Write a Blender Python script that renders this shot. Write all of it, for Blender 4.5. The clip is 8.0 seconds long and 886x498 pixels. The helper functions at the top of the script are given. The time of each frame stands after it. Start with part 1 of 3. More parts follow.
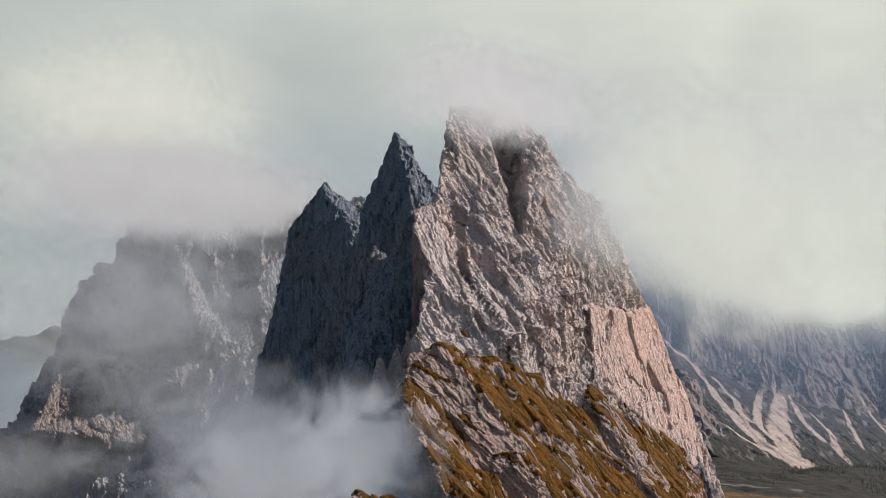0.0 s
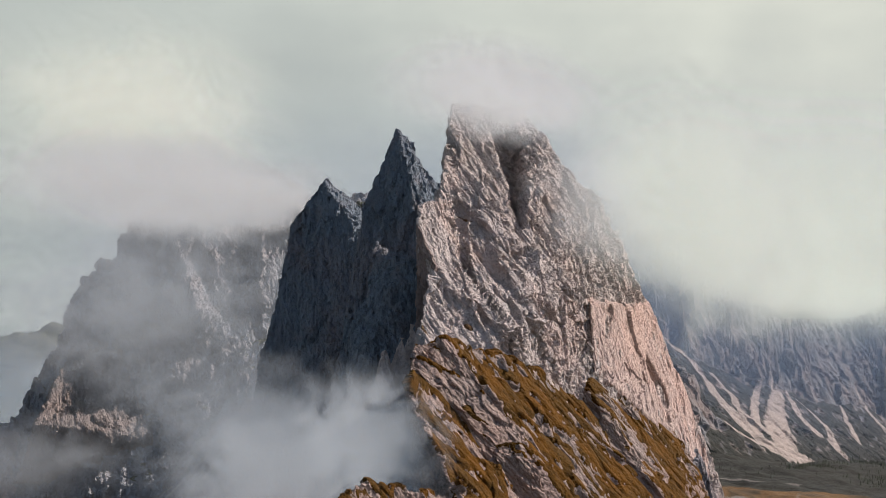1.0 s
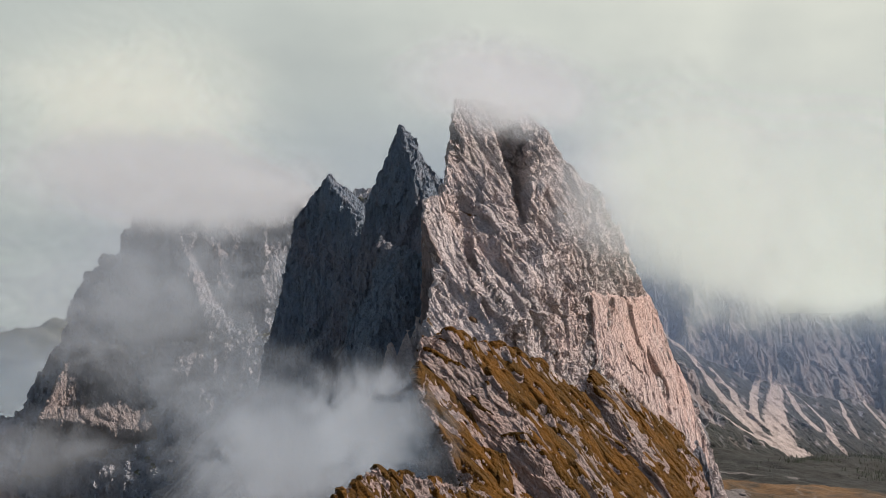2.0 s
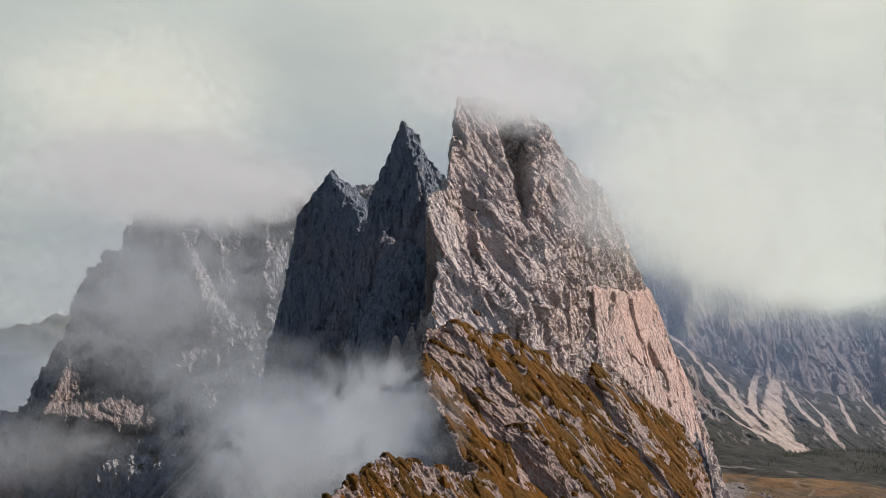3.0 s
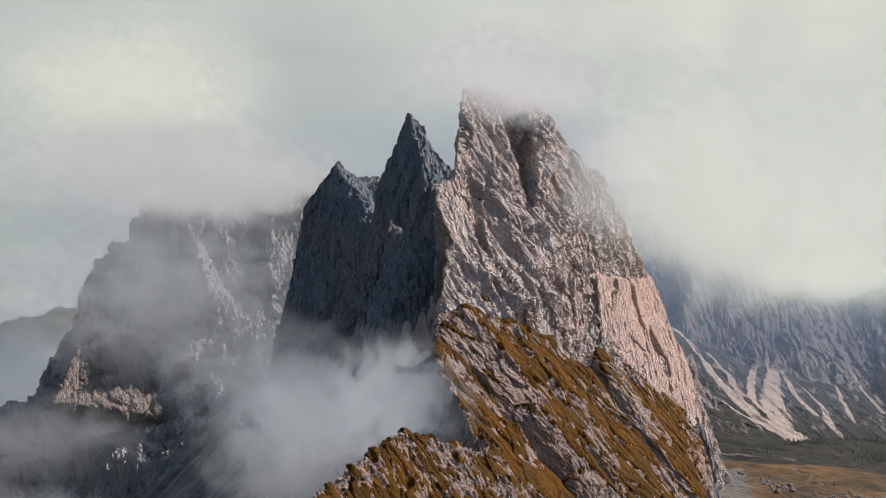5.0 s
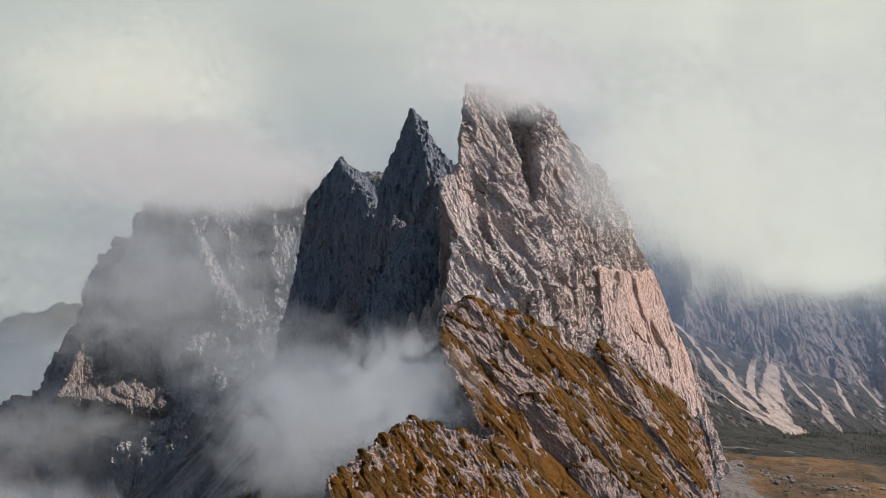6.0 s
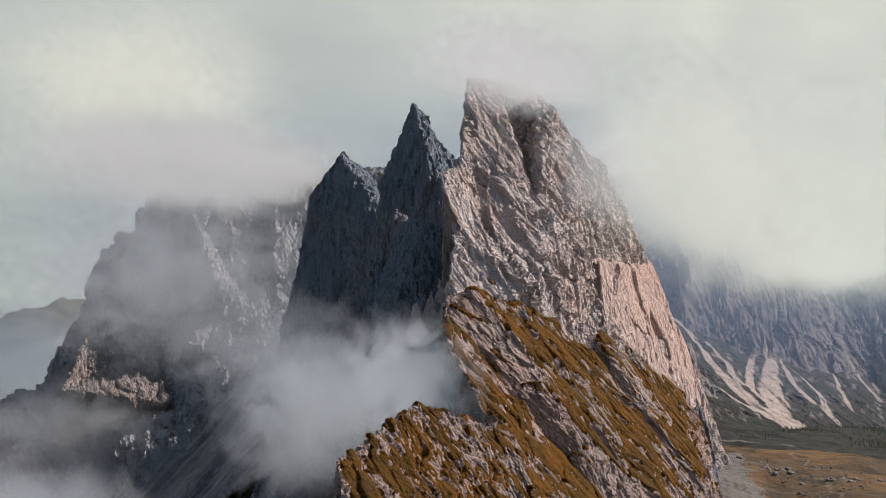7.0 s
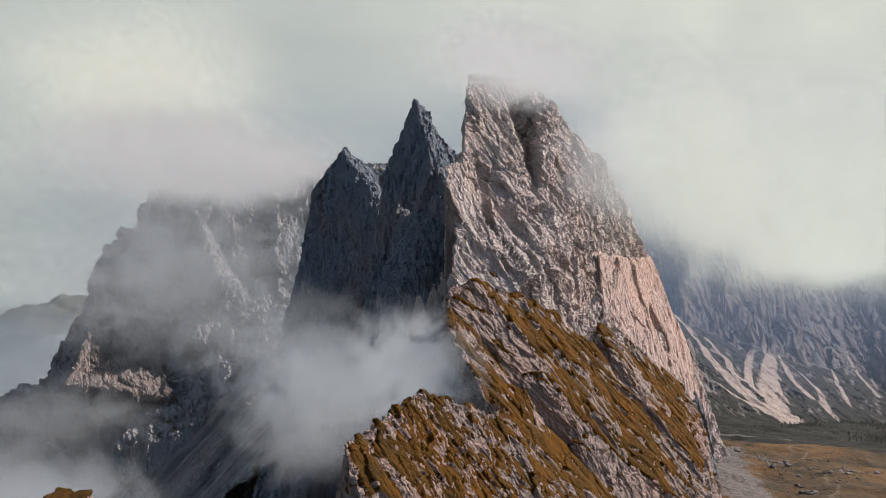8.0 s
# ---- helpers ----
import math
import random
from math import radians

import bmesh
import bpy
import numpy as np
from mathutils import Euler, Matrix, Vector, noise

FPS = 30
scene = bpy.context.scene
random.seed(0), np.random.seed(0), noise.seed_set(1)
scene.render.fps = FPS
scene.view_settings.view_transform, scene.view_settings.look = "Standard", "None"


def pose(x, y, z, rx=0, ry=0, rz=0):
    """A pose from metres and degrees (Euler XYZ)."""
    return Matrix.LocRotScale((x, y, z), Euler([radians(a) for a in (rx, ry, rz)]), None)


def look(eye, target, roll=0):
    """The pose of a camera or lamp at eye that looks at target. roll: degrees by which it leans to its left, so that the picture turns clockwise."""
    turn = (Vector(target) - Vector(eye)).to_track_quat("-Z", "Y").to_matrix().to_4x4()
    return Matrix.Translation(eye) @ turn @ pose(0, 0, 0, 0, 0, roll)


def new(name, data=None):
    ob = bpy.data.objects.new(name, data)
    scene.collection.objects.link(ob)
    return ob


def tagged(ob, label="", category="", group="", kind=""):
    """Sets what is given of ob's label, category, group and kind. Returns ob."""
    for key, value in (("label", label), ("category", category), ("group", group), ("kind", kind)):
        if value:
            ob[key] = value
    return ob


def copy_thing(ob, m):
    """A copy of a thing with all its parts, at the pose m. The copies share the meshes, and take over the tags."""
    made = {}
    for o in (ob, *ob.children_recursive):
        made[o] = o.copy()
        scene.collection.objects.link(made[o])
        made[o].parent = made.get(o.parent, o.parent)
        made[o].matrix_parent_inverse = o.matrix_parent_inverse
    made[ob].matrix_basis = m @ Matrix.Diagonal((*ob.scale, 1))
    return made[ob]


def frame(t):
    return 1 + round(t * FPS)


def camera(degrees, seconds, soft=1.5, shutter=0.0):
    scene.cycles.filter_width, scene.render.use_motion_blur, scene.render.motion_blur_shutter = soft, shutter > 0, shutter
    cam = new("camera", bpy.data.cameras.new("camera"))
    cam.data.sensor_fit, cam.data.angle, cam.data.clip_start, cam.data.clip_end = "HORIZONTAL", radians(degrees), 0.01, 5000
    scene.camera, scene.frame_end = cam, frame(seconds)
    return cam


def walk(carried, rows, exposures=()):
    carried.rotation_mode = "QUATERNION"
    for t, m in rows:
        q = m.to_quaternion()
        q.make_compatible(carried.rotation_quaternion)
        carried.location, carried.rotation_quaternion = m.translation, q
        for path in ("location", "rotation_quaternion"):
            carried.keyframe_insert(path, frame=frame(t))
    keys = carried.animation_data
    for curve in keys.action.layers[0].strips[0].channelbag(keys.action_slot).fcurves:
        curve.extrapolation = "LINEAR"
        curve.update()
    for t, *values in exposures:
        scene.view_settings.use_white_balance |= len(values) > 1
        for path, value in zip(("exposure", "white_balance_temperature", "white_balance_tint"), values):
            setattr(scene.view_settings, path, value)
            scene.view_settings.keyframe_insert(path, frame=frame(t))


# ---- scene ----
cam = camera(47.0, 8.0, soft=0.8)
METRES, EYE, TILT, LEAN, TURN = 100.0, 500.0, 4.0, 0.0, 0.0
ROWS = [
    (0.0, 0.0000, 0.0000, 0.0000, 0.000, 0.000, 0.000),
    (0.5, -0.0197, -0.0570, -0.0066, -0.075, -0.100, 0.000),
    (1.0, -0.0395, -0.1140, -0.0129, -0.134, -0.194, 0.006),
    (1.5, -0.0601, -0.1715, -0.0201, -0.159, -0.312, 0.022),
    (3.0, -0.1218, -0.3454, -0.0417, -0.266, -0.619, 0.108),
    (3.5, -0.1416, -0.4035, -0.0495, -0.299, -0.707, 0.135),
    (4.0, -0.1614, -0.4619, -0.0580, -0.324, -0.808, 0.175),
    (4.5, -0.1817, -0.5206, -0.0672, -0.339, -0.919, 0.223),
    (6.0, -0.2401, -0.6984, -0.0978, -0.382, -1.262, 0.381),
    (6.5, -0.2565, -0.7588, -0.1106, -0.403, -1.387, 0.414),
    (7.0, -0.2704, -0.8197, -0.1240, -0.428, -1.477, 0.433),
    (7.5, -0.2836, -0.8812, -0.1381, -0.452, -1.566, 0.444),
    (8.0, -0.2966, -0.9428, -0.1521, -0.475, -1.641, 0.452),
]
walk(cam, [(t, pose(0, 0, EYE, TILT, LEAN, TURN) @ pose(METRES * x, METRES * y, METRES * z, 90 + pitch, roll, yaw)) for t, x, y, z, yaw, pitch, roll in ROWS])

# ---- light ----
SUN_AZ, SUN_UP = 11.0, 38.0          # degrees from +x towards +y, and above the horizon


def way(az, up):
    a, u = radians(az), radians(up)
    return Vector((math.cos(a) * math.cos(u), math.sin(a) * math.cos(u), math.sin(u)))


sun = new("sun", bpy.data.lights.new("sun", "SUN"))
sun.data.energy, sun.data.angle, sun.data.color = 6.1, radians(1.0), (1.0, 0.845, 0.75)
sun.matrix_world = look(way(SUN_AZ, SUN_UP) * 1000, (0, 0, 0))
scene.view_settings.exposure = 0.0
scene.cycles.transparent_max_bounces = 64


class Nodes:
    """Short hand for a node tree."""

    def __init__(self, tree):
        self.tree = tree
        tree.nodes.clear()

    def add(self, kind, _out=0, **values):
        n = self.tree.nodes.new("ShaderNode" + kind)
        if "p_operation" in values:
            n.operation = values["p_operation"]
        if "p_use_clamp" in values:
            n.use_clamp = values["p_use_clamp"]
        if "p_interpolation_type" in values:
            n.interpolation_type = values["p_interpolation_type"]
        if "p_data_type" in values:
            n.data_type, n.blend_type, n.clamp_factor = values["p_data_type"], values["p_blend_type"], True
        if "p_feature" in values:
            n.feature = values["p_feature"]
        if "p_attribute_name" in values:
            n.attribute_name = values["p_attribute_name"]
        if "p_uv_map" in values:
            n.uv_map = values["p_uv_map"]
        self.feed(n, {k: v for k, v in values.items() if not k.startswith("p_")})
        return n

    def feed(self, n, values):
        for key, v in values.items():
            s = n.inputs[int(key[1:]) if key[0] == "i" and key[1:].isdigit() else key.replace("_", " ")]
            if hasattr(v, "is_output"):
                self.tree.links.new(v, s)
            else:
                s.default_value = v

    def maths(self, op, a, b=0.0, c=0.0, clamp=False):
        return self.add("Math", p_operation=op, p_use_clamp=clamp, i0=a, i1=b, i2=c).outputs[0]

    def noise(self, where, scale, detail=5.0, rough=0.55, distortion=0.0, **more):
        n = self.add("TexNoise", Vector=where, Scale=scale, Detail=detail, Roughness=rough, Distortion=distortion, **more)
        return n.outputs["Fac"]

    def step(self, v, lo, hi, a=0.0, b=1.0):
        return self.add("MapRange", p_interpolation_type="SMOOTHSTEP", i0=v, i1=lo, i2=hi, i3=a, i4=b).outputs[0]

    def mix(self, f, a, b, kind="MIX"):
        n = self.add("Mix", p_data_type="RGBA", p_blend_type=kind)
        self.feed(n, {"i0": f})
        for i, v in ((6, a), (7, b)):
            if hasattr(v, "is_output"):
                self.tree.links.new(v, n.inputs[i])
            else:
                n.inputs[i].default_value = (*v, 1.0)
        return n.outputs[2]

    def stretch(self, where, sx, sy, sz, turn=(0, 0, 0)):
        return self.add("Mapping", Vector=where, Scale=(sx, sy, sz), Rotation=[radians(a) for a in turn]).outputs[0]


world = bpy.data.worlds.new("sky")
scene.world = world
world.use_nodes = True
w = Nodes(world.node_tree)
sky = w.add("TexSky")
sky.sky_type, sky.sun_disc, sky.altitude = "NISHITA", False, 2400.0
sky.sun_elevation, sky.sun_rotation = radians(SUN_UP), radians(90 - SUN_AZ)
spot = w.add("TexCoord").outputs["Generated"]
height = w.add("SeparateXYZ", Vector=spot).outputs[2]
flat = w.stretch(spot, 1.0, 1.0, 1.9)
broad = w.noise(flat, 2.2, 2.0, 0.45, 0.2)
fine = w.noise(flat, 7.0, 4.0, 0.5, 0.2)
lumps = w.maths("ADD", w.maths("MULTIPLY", broad, 0.75), w.maths("MULTIPLY", fine, 0.25))
cloud = w.mix(w.step(lumps, 0.36, 0.64), (0.51, 0.53, 0.525), (0.73, 0.74, 0.695))
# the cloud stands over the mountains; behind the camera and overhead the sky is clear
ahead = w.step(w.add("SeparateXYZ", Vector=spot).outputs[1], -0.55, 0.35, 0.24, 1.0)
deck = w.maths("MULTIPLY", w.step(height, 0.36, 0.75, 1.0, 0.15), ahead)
blue = w.add("Background", Color=sky.outputs[0], Strength=0.10).outputs[0]
sunny = w.step(w.add("SeparateXYZ", Vector=spot).outputs[0], -0.6, 0.6, 0.72, 1.12)
cast = w.mix(w.step(w.add("SeparateXYZ", Vector=spot).outputs[0], -0.45, 0.45), (0.93, 0.99, 1.0), (1.0, 1.0, 0.94))
pale = w.add("Background", Color=w.mix(1.0, cloud, cast, "MULTIPLY"), Strength=sunny).outputs[0]
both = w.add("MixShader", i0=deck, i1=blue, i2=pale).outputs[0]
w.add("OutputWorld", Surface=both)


# ---- materials ----
def material(name):
    m = bpy.data.materials.new(name)
    m.use_nodes = True
    return m, Nodes(m.node_tree)


def rock_material(name, grey, warm, dark, grass=0.0, turf=((0.114, 0.050, 0.004), (0.050, 0.029, 0.004)), bump=1.0, grain=1.0, lie=(0, 0, 0)):
    """Weathered limestone: grey, rusty patches, dark streaks down the fall line; turf on the ledges."""
    m, n = material(name)
    at = n.add("NewGeometry")
    spot = n.stretch(at.outputs["Position"], grain, grain, grain)
    along = n.stretch(n.stretch(spot, 1, 1, 1, lie), 1.0, 1.0, 0.22)
    big = n.noise(spot, 0.011, 4.0, 0.6, 0.4)
    mid = n.noise(spot, 0.06, 6.0, 0.65, 0.3)
    small = n.noise(spot, 0.42, 6.0, 0.7)
    streak = n.noise(along, 0.16, 6.0, 0.65, 0.6)
    col = n.mix(n.step(big, 0.42, 0.66), grey, warm)
    col = n.mix(n.step(mid, 0.50, 0.72, 0.0, 0.75), col, warm)
    col = n.mix(n.step(streak, 0.50, 0.70, 0.0, 0.7), col, dark)
    col = n.mix(n.step(small, 0.30, 0.75, 0.0, 0.55), col, [c * 1.35 for c in grey])
    col = n.mix(n.step(small, 0.28, 0.46, 0.6, 0.0), col, [c * 0.55 for c in dark])
    lines = n.noise(n.stretch(along, 1.0, 1.0, 0.7), 0.8, 5.0, 0.7, 0.5)
    col = n.mix(n.step(lines, 0.53, 0.68, 0.0, 0.45), col, [c * 0.75 for c in dark])
    col = n.mix(n.step(n.noise(spot, 1.7, 3.0, 0.7), 0.56, 0.70, 0.0, 0.55), col, [min(c * 1.6, 0.75) for c in grey])
    cracks = n.add("TexVoronoi", Vector=n.add("VectorMath", p_operation="ADD", i0=along, i1=n.add("TexNoise", Vector=spot, Scale=0.2, Detail=3.0).outputs["Color"]).outputs[0], Scale=0.22, p_feature="DISTANCE_TO_EDGE").outputs["Distance"]
    rough = n.add("BsdfPrincipled", Roughness=0.92)
    rough.inputs["Specular IOR Level"].default_value = 0.2
    level = n.maths("ADD", n.maths("MULTIPLY", small, 1.8), n.maths("MULTIPLY", mid, 1.2))
    level = n.maths("ADD", level, n.maths("MULTIPLY", streak, 2.0))
    level = n.maths("ADD", level, n.maths("MULTIPLY", n.noise(n.stretch(along, 1.0, 1.0, 2.0), 1.3, 6.0, 0.75), 1.1))
    level = n.maths("SUBTRACT", level, n.maths("MULTIPLY", n.step(lines, 0.50, 0.66), 0.9))
    level = n.maths("ADD", level, n.maths("MULTIPLY", n.step(cracks, 0.0, 0.12), 0.7))
    if grass > 0:
        turf_here = n.add("Attribute", p_attribute_name="turf").outputs["Fac"]
        patch = n.maths("ADD", n.maths("MULTIPLY", n.noise(spot, 0.22, 7.0, 0.75, 0.4), 0.55), n.maths("MULTIPLY", n.noise(along, 0.14, 5.0, 0.7, 0.5), 0.45))
        cover = n.step(n.maths("ADD", turf_here, n.maths("MULTIPLY", n.maths("SUBTRACT", patch, 0.5), 3.0)), 0.40, 0.56, 0.0, grass)
        tuft = n.noise(spot, 0.6, 7.0, 0.75)
        hue = n.mix(n.step(n.noise(spot, 0.03, 4.0, 0.6), 0.38, 0.62), turf[0], turf[1])
        hue = n.mix(n.step(tuft, 0.35, 0.7, 0.0, 0.6), hue, [c * 1.5 for c in turf[0]])
        hue = n.mix(n.step(tuft, 0.3, 0.45, 0.6, 0.0), hue, [c * 0.45 for c in turf[1]])
        hue = n.mix(n.step(n.noise(along, 0.10, 6.0, 0.7, 0.4), 0.48, 0.66, 0.0, 0.6), hue, [c * 0.6 for c in turf[1]])
        col = n.mix(cover, col, hue)
        level = n.maths("MULTIPLY", level, n.maths("SUBTRACT", 1.0, n.maths("MULTIPLY", cover, 0.7)))
        level = n.maths("ADD", level, n.maths("MULTIPLY", n.maths("MULTIPLY", tuft, cover), 2.2))
    n.feed(rough, {"Base_Color": col, "Normal": n.add("Bump", Strength=0.9, Distance=bump, Height=level).outputs[0]})
    n.add("OutputMaterial", Surface=rough.outputs[0])
    return m


PALE = ((0.50, 0.455, 0.45), (0.54, 0.43, 0.395), (0.23, 0.22, 0.225))
FALL = (-40, 25, 0)
LIMESTONE = rock_material("limestone", *PALE, grass=0.9, lie=FALL)
ROSY = rock_material("rosy_limestone", (0.45, 0.365, 0.345), (0.50, 0.345, 0.295), (0.22, 0.20, 0.20), bump=0.6)
# reddish rock, darkened further to paint in the shade of the shoulder's left face
RUSTY_SHADE = rock_material("rusty_shaded_limestone", (0.27, 0.225, 0.215), (0.31, 0.215, 0.185), (0.12, 0.105, 0.10), bump=0.8)
TURFED = rock_material("turfed_limestone", (0.32, 0.268, 0.254), (0.40, 0.288, 0.252), (0.095, 0.088, 0.087), grass=1.0, lie=FALL)
# shaded copy of the limestone: dark and blue of shade put into the colour
SHADE_ROCK = rock_material("shaded_limestone", (0.17, 0.212, 0.26), (0.235, 0.21, 0.222), (0.08, 0.10, 0.128), bump=1.5, grain=0.7)
# far limestone, tinted with the blue of the shade it stands in
FAR_ROCK = rock_material("far_shade_limestone", (0.31, 0.335, 0.375), (0.37, 0.335, 0.345), (0.17, 0.182, 0.207), grass=0.9,
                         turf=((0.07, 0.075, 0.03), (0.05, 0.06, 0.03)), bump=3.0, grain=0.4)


# ---- solid rock from half-spaces ----
TABLE = np.random.default_rng(5).permutation(256).astype(np.int32)
TABLE = np.concatenate([TABLE, TABLE, TABLE])
SLOPES = np.random.default_rng(6).normal(size=(256, 3))
SLOPES = (SLOPES / np.linalg.norm(SLOPES, axis=1, keepdims=True)).astype(np.float32)


def perlin(p):
    """Gradient noise, about -0.7 to 0.7, at points (n, 3)."""
    cell = np.floor(p).astype(np.int32)
    f = (p - cell).astype(np.float32)
    c = cell & 255
    u = f * f * f * (f * (f * 6 - 15) + 10)
    total = np.zeros(len(p), np.float32)
    for i in (0, 1):
        wx = u[:, 0] if i else 1 - u[:, 0]
        a = TABLE[(c[:, 0] + i) & 255]
        for j in (0, 1):
            wy = wx * (u[:, 1] if j else 1 - u[:, 1])
            b = TABLE[a + ((c[:, 1] + j) & 255)]
            for k in (0, 1):
                g = SLOPES[TABLE[b + ((c[:, 2] + k) & 255)]]
                d = g[:, 0] * (f[:, 0] - i) + g[:, 1] * (f[:, 1] - j) + g[:, 2] * (f[:, 2] - k)
                total += wy * (u[:, 2] if k else 1 - u[:, 2]) * d
    return total


def soft_step(v, lo, hi):
    t = np.clip((v - lo) / (hi - lo), 0, 1)
    return t * t * (3 - 2 * t)


def octaves(p, count=3, gain=0.5):
    total, amp = 0.0, 1.0
    for i in range(count):
        total, amp = total + amp * perlin(p * 2.0**i + 17.3 * i), amp * gain
    return total


def ridged(p, count=3, gain=0.5):
    """1 on sharp ridge lines, down to about 0 between them."""
    total, amp, most = 0.0, 1.0, 0.0
    for i in range(count):
        total, most, amp = total + amp * (1 - np.minimum(1, 2.2 * np.abs(perlin(p * 2.0**i + 9.1 * i)))), most + amp, amp * gain
    return total / most


def facets(p):
    """Random blocks: each point's step and slope by the cell it lies in, about -0.5 to 0.5, and its distance from the joint between cells."""
    cell = np.floor(p).astype(np.int32)
    best, second, out = np.full(len(p), 9.0, np.float32), np.full(len(p), 9.0, np.float32), np.zeros(len(p), np.float32)
    p = p.astype(np.float32)
    for i in (-1, 0, 1):
        a = TABLE[(cell[:, 0] + i) & 255]
        for j in (-1, 0, 1):
            b = TABLE[(a + cell[:, 1] + j) & 255]
            for k in (-1, 0, 1):
                h = TABLE[(b + cell[:, 2] + k) & 255]
                off = p - (cell + (i + 0.5, j + 0.5, k + 0.5) + 0.48 * SLOPES[h]).astype(np.float32)
                d = (off * off).sum(1)
                near = d < best
                second = np.where(near, best, np.minimum(second, d))
                best[near] = d[near]
                out[near] = (0.45 * (h[near] / 255.0 - 0.5) + 0.55 * (off[near] * SLOPES[(h[near] * 7 + 3) & 255]).sum(1))
    return out, np.sqrt(second) - np.sqrt(best)


def wedge(*faces):
    """A solid bounded by planes: rows of x, y, z of a point on the plane, azimuth and rise of its outward normal."""
    planes = [(np.array(f[:3], float), np.array(way(f[3], f[4]))) for f in faces]

    def sd(x, y, z):
        out = None
        for p, n in planes:
            d = (n[0] * (x - p[0]) + n[1] * (y - p[1]) + n[2] * (z - p[2])).astype(np.float32)
            out = d if out is None else np.maximum(out, d)
        return out
    return sd


def joined(*solids):
    return lambda x, y, z: np.minimum.reduce([s(x, y, z) for s in solids])


def ribbed(solid, *ribs):
    """Adds rounded ribs along lines of points to a solid; a negative radius takes a groove out of it."""
    def sd(x, y, z):
        out = solid(x, y, z)
        for r, *line in ribs:
            for a, b in zip(line, line[1:]):
                a, b = np.array(a, float), np.array(b, float)
                lo, hi = np.minimum(a, b) - abs(r) - 6, np.maximum(a, b) + abs(r) + 6
                s = tuple(slice(*np.searchsorted(v.ravel(), (lo[i], hi[i]))) for i, v in enumerate((x, y, z)))
                gx, gy, gz = x[s[0]], y[:, s[1]], z[:, :, s[2]]
                v = b - a
                t = np.clip(((gx - a[0]) * v[0] + (gy - a[1]) * v[1] + (gz - a[2]) * v[2]) / (v @ v), 0, 1)
                d = np.sqrt((gx - a[0] - t * v[0]) ** 2 + (gy - a[1] - t * v[1]) ** 2 + (gz - a[2] - t * v[2]) ** 2) - abs(r)
                out[s] = np.minimum(out[s], d) if r > 0 else np.maximum(out[s], -d)
        return out
    return sd


def notched(solid, *voids):
    """Takes other solids out of a solid."""
    def sd(x, y, z):
        out = solid(x, y, z)
        for v in voids:
            np.maximum(out, -v(x, y, z), out=out)
        return out
    return sd


CORNERS = np.array([[i, j, k] for i in (0, 1) for j in (0, 1) for k in (0, 1)])
EDGES = [(a, b) for a in range(8) for b in range(a + 1, 8) if abs(CORNERS[a] - CORNERS[b]).sum() == 1]


def skin(solid, low, high, h):
    """The surface of a solid within a box, as points and quads, on a grid of step h."""
    axes = [np.arange(low[i], high[i] + h, h, dtype=np.float32) for i in range(3)]
    f = np.broadcast_to(solid(axes[0][:, None, None], axes[1][None, :, None], axes[2][None, None, :]), [len(a) for a in axes]).copy()
    inside = f < 0
    count = np.zeros([len(a) - 1 for a in axes], np.int8)
    s = [slice(0, -1), slice(1, None)]
    for i, j, k in CORNERS:
        count += inside[s[i], s[j], s[k]]
    cells = np.argwhere((count > 0) & (count < 8))
    corner = np.stack([f[cells[:, 0] + i, cells[:, 1] + j, cells[:, 2] + k] for i, j, k in CORNERS], 1)
    total, hits = np.zeros((len(cells), 3)), np.zeros(len(cells))
    for a, b in EDGES:
        fa, fb = corner[:, a], corner[:, b]
        cross = (fa < 0) != (fb < 0)
        t = np.where(cross, fa / np.where(cross, fa - fb, 1), 0)
        total += cross[:, None] * (CORNERS[a] + t[:, None] * (CORNERS[b] - CORNERS[a]))
        hits += cross
    points = (cells + total / hits[:, None]) * h + np.array([a[0] for a in axes])
    number = np.full(count.shape, -1, np.int32)
    number[tuple(cells.T)] = np.arange(len(cells))
    quads = []
    for axis in range(3):
        b, c = (axis + 1) % 3, (axis + 2) % 3
        first = [slice(None)] * 3
        then = [slice(None)] * 3
        first[axis], then[axis] = slice(0, -1), slice(1, None)
        change = np.argwhere(inside[tuple(first)] != inside[tuple(then)])
        change = change[(change[:, b] > 0) & (change[:, c] > 0) & (change[:, b] < count.shape[b]) & (change[:, c] < count.shape[c])]
        out = ~inside[tuple(change.T)]
        ring = []
        for db, dc in ((-1, -1), (0, -1), (0, 0), (-1, 0)):
            q = change.copy()
            q[:, b] += db
            q[:, c] += dc
            ring.append(number[tuple(q.T)])
        q = np.stack(ring, 1)
        q[out] = q[out][:, ::-1]
        quads.append(q)
    quads = np.concatenate(quads)
    return points, quads[(quads >= 0).all(1)]


def normals(p, q):
    n = np.cross(p[q[:, 2]] - p[q[:, 0]], p[q[:, 3]] - p[q[:, 1]])
    out = np.zeros_like(p)
    for i in range(4):
        for a in range(3):
            out[:, a] += np.bincount(q[:, i], n[:, a], len(p))
    return out / np.maximum(np.linalg.norm(out, axis=1, keepdims=True), 1e-9)


def relaxed(p, q, rounds, keep=0.5):
    number = np.bincount(q.ravel(), minlength=len(p))[:, None]
    for _ in range(rounds):
        middle, total = p[q].mean(1), np.zeros_like(p)
        for i in range(4):
            for a in range(3):
                total[:, a] += np.bincount(q[:, i], middle[:, a], len(p))
        p = keep * p + (1 - keep) * total / np.maximum(number, 1)
    return p


def mesh_of(name, p, q, smooth=False):
    me = bpy.data.meshes.new(name)
    me.from_pydata(p.tolist(), [], q.tolist())
    me.polygons.foreach_set("use_smooth", np.full(len(me.polygons), smooth))
    me.update()
    return me


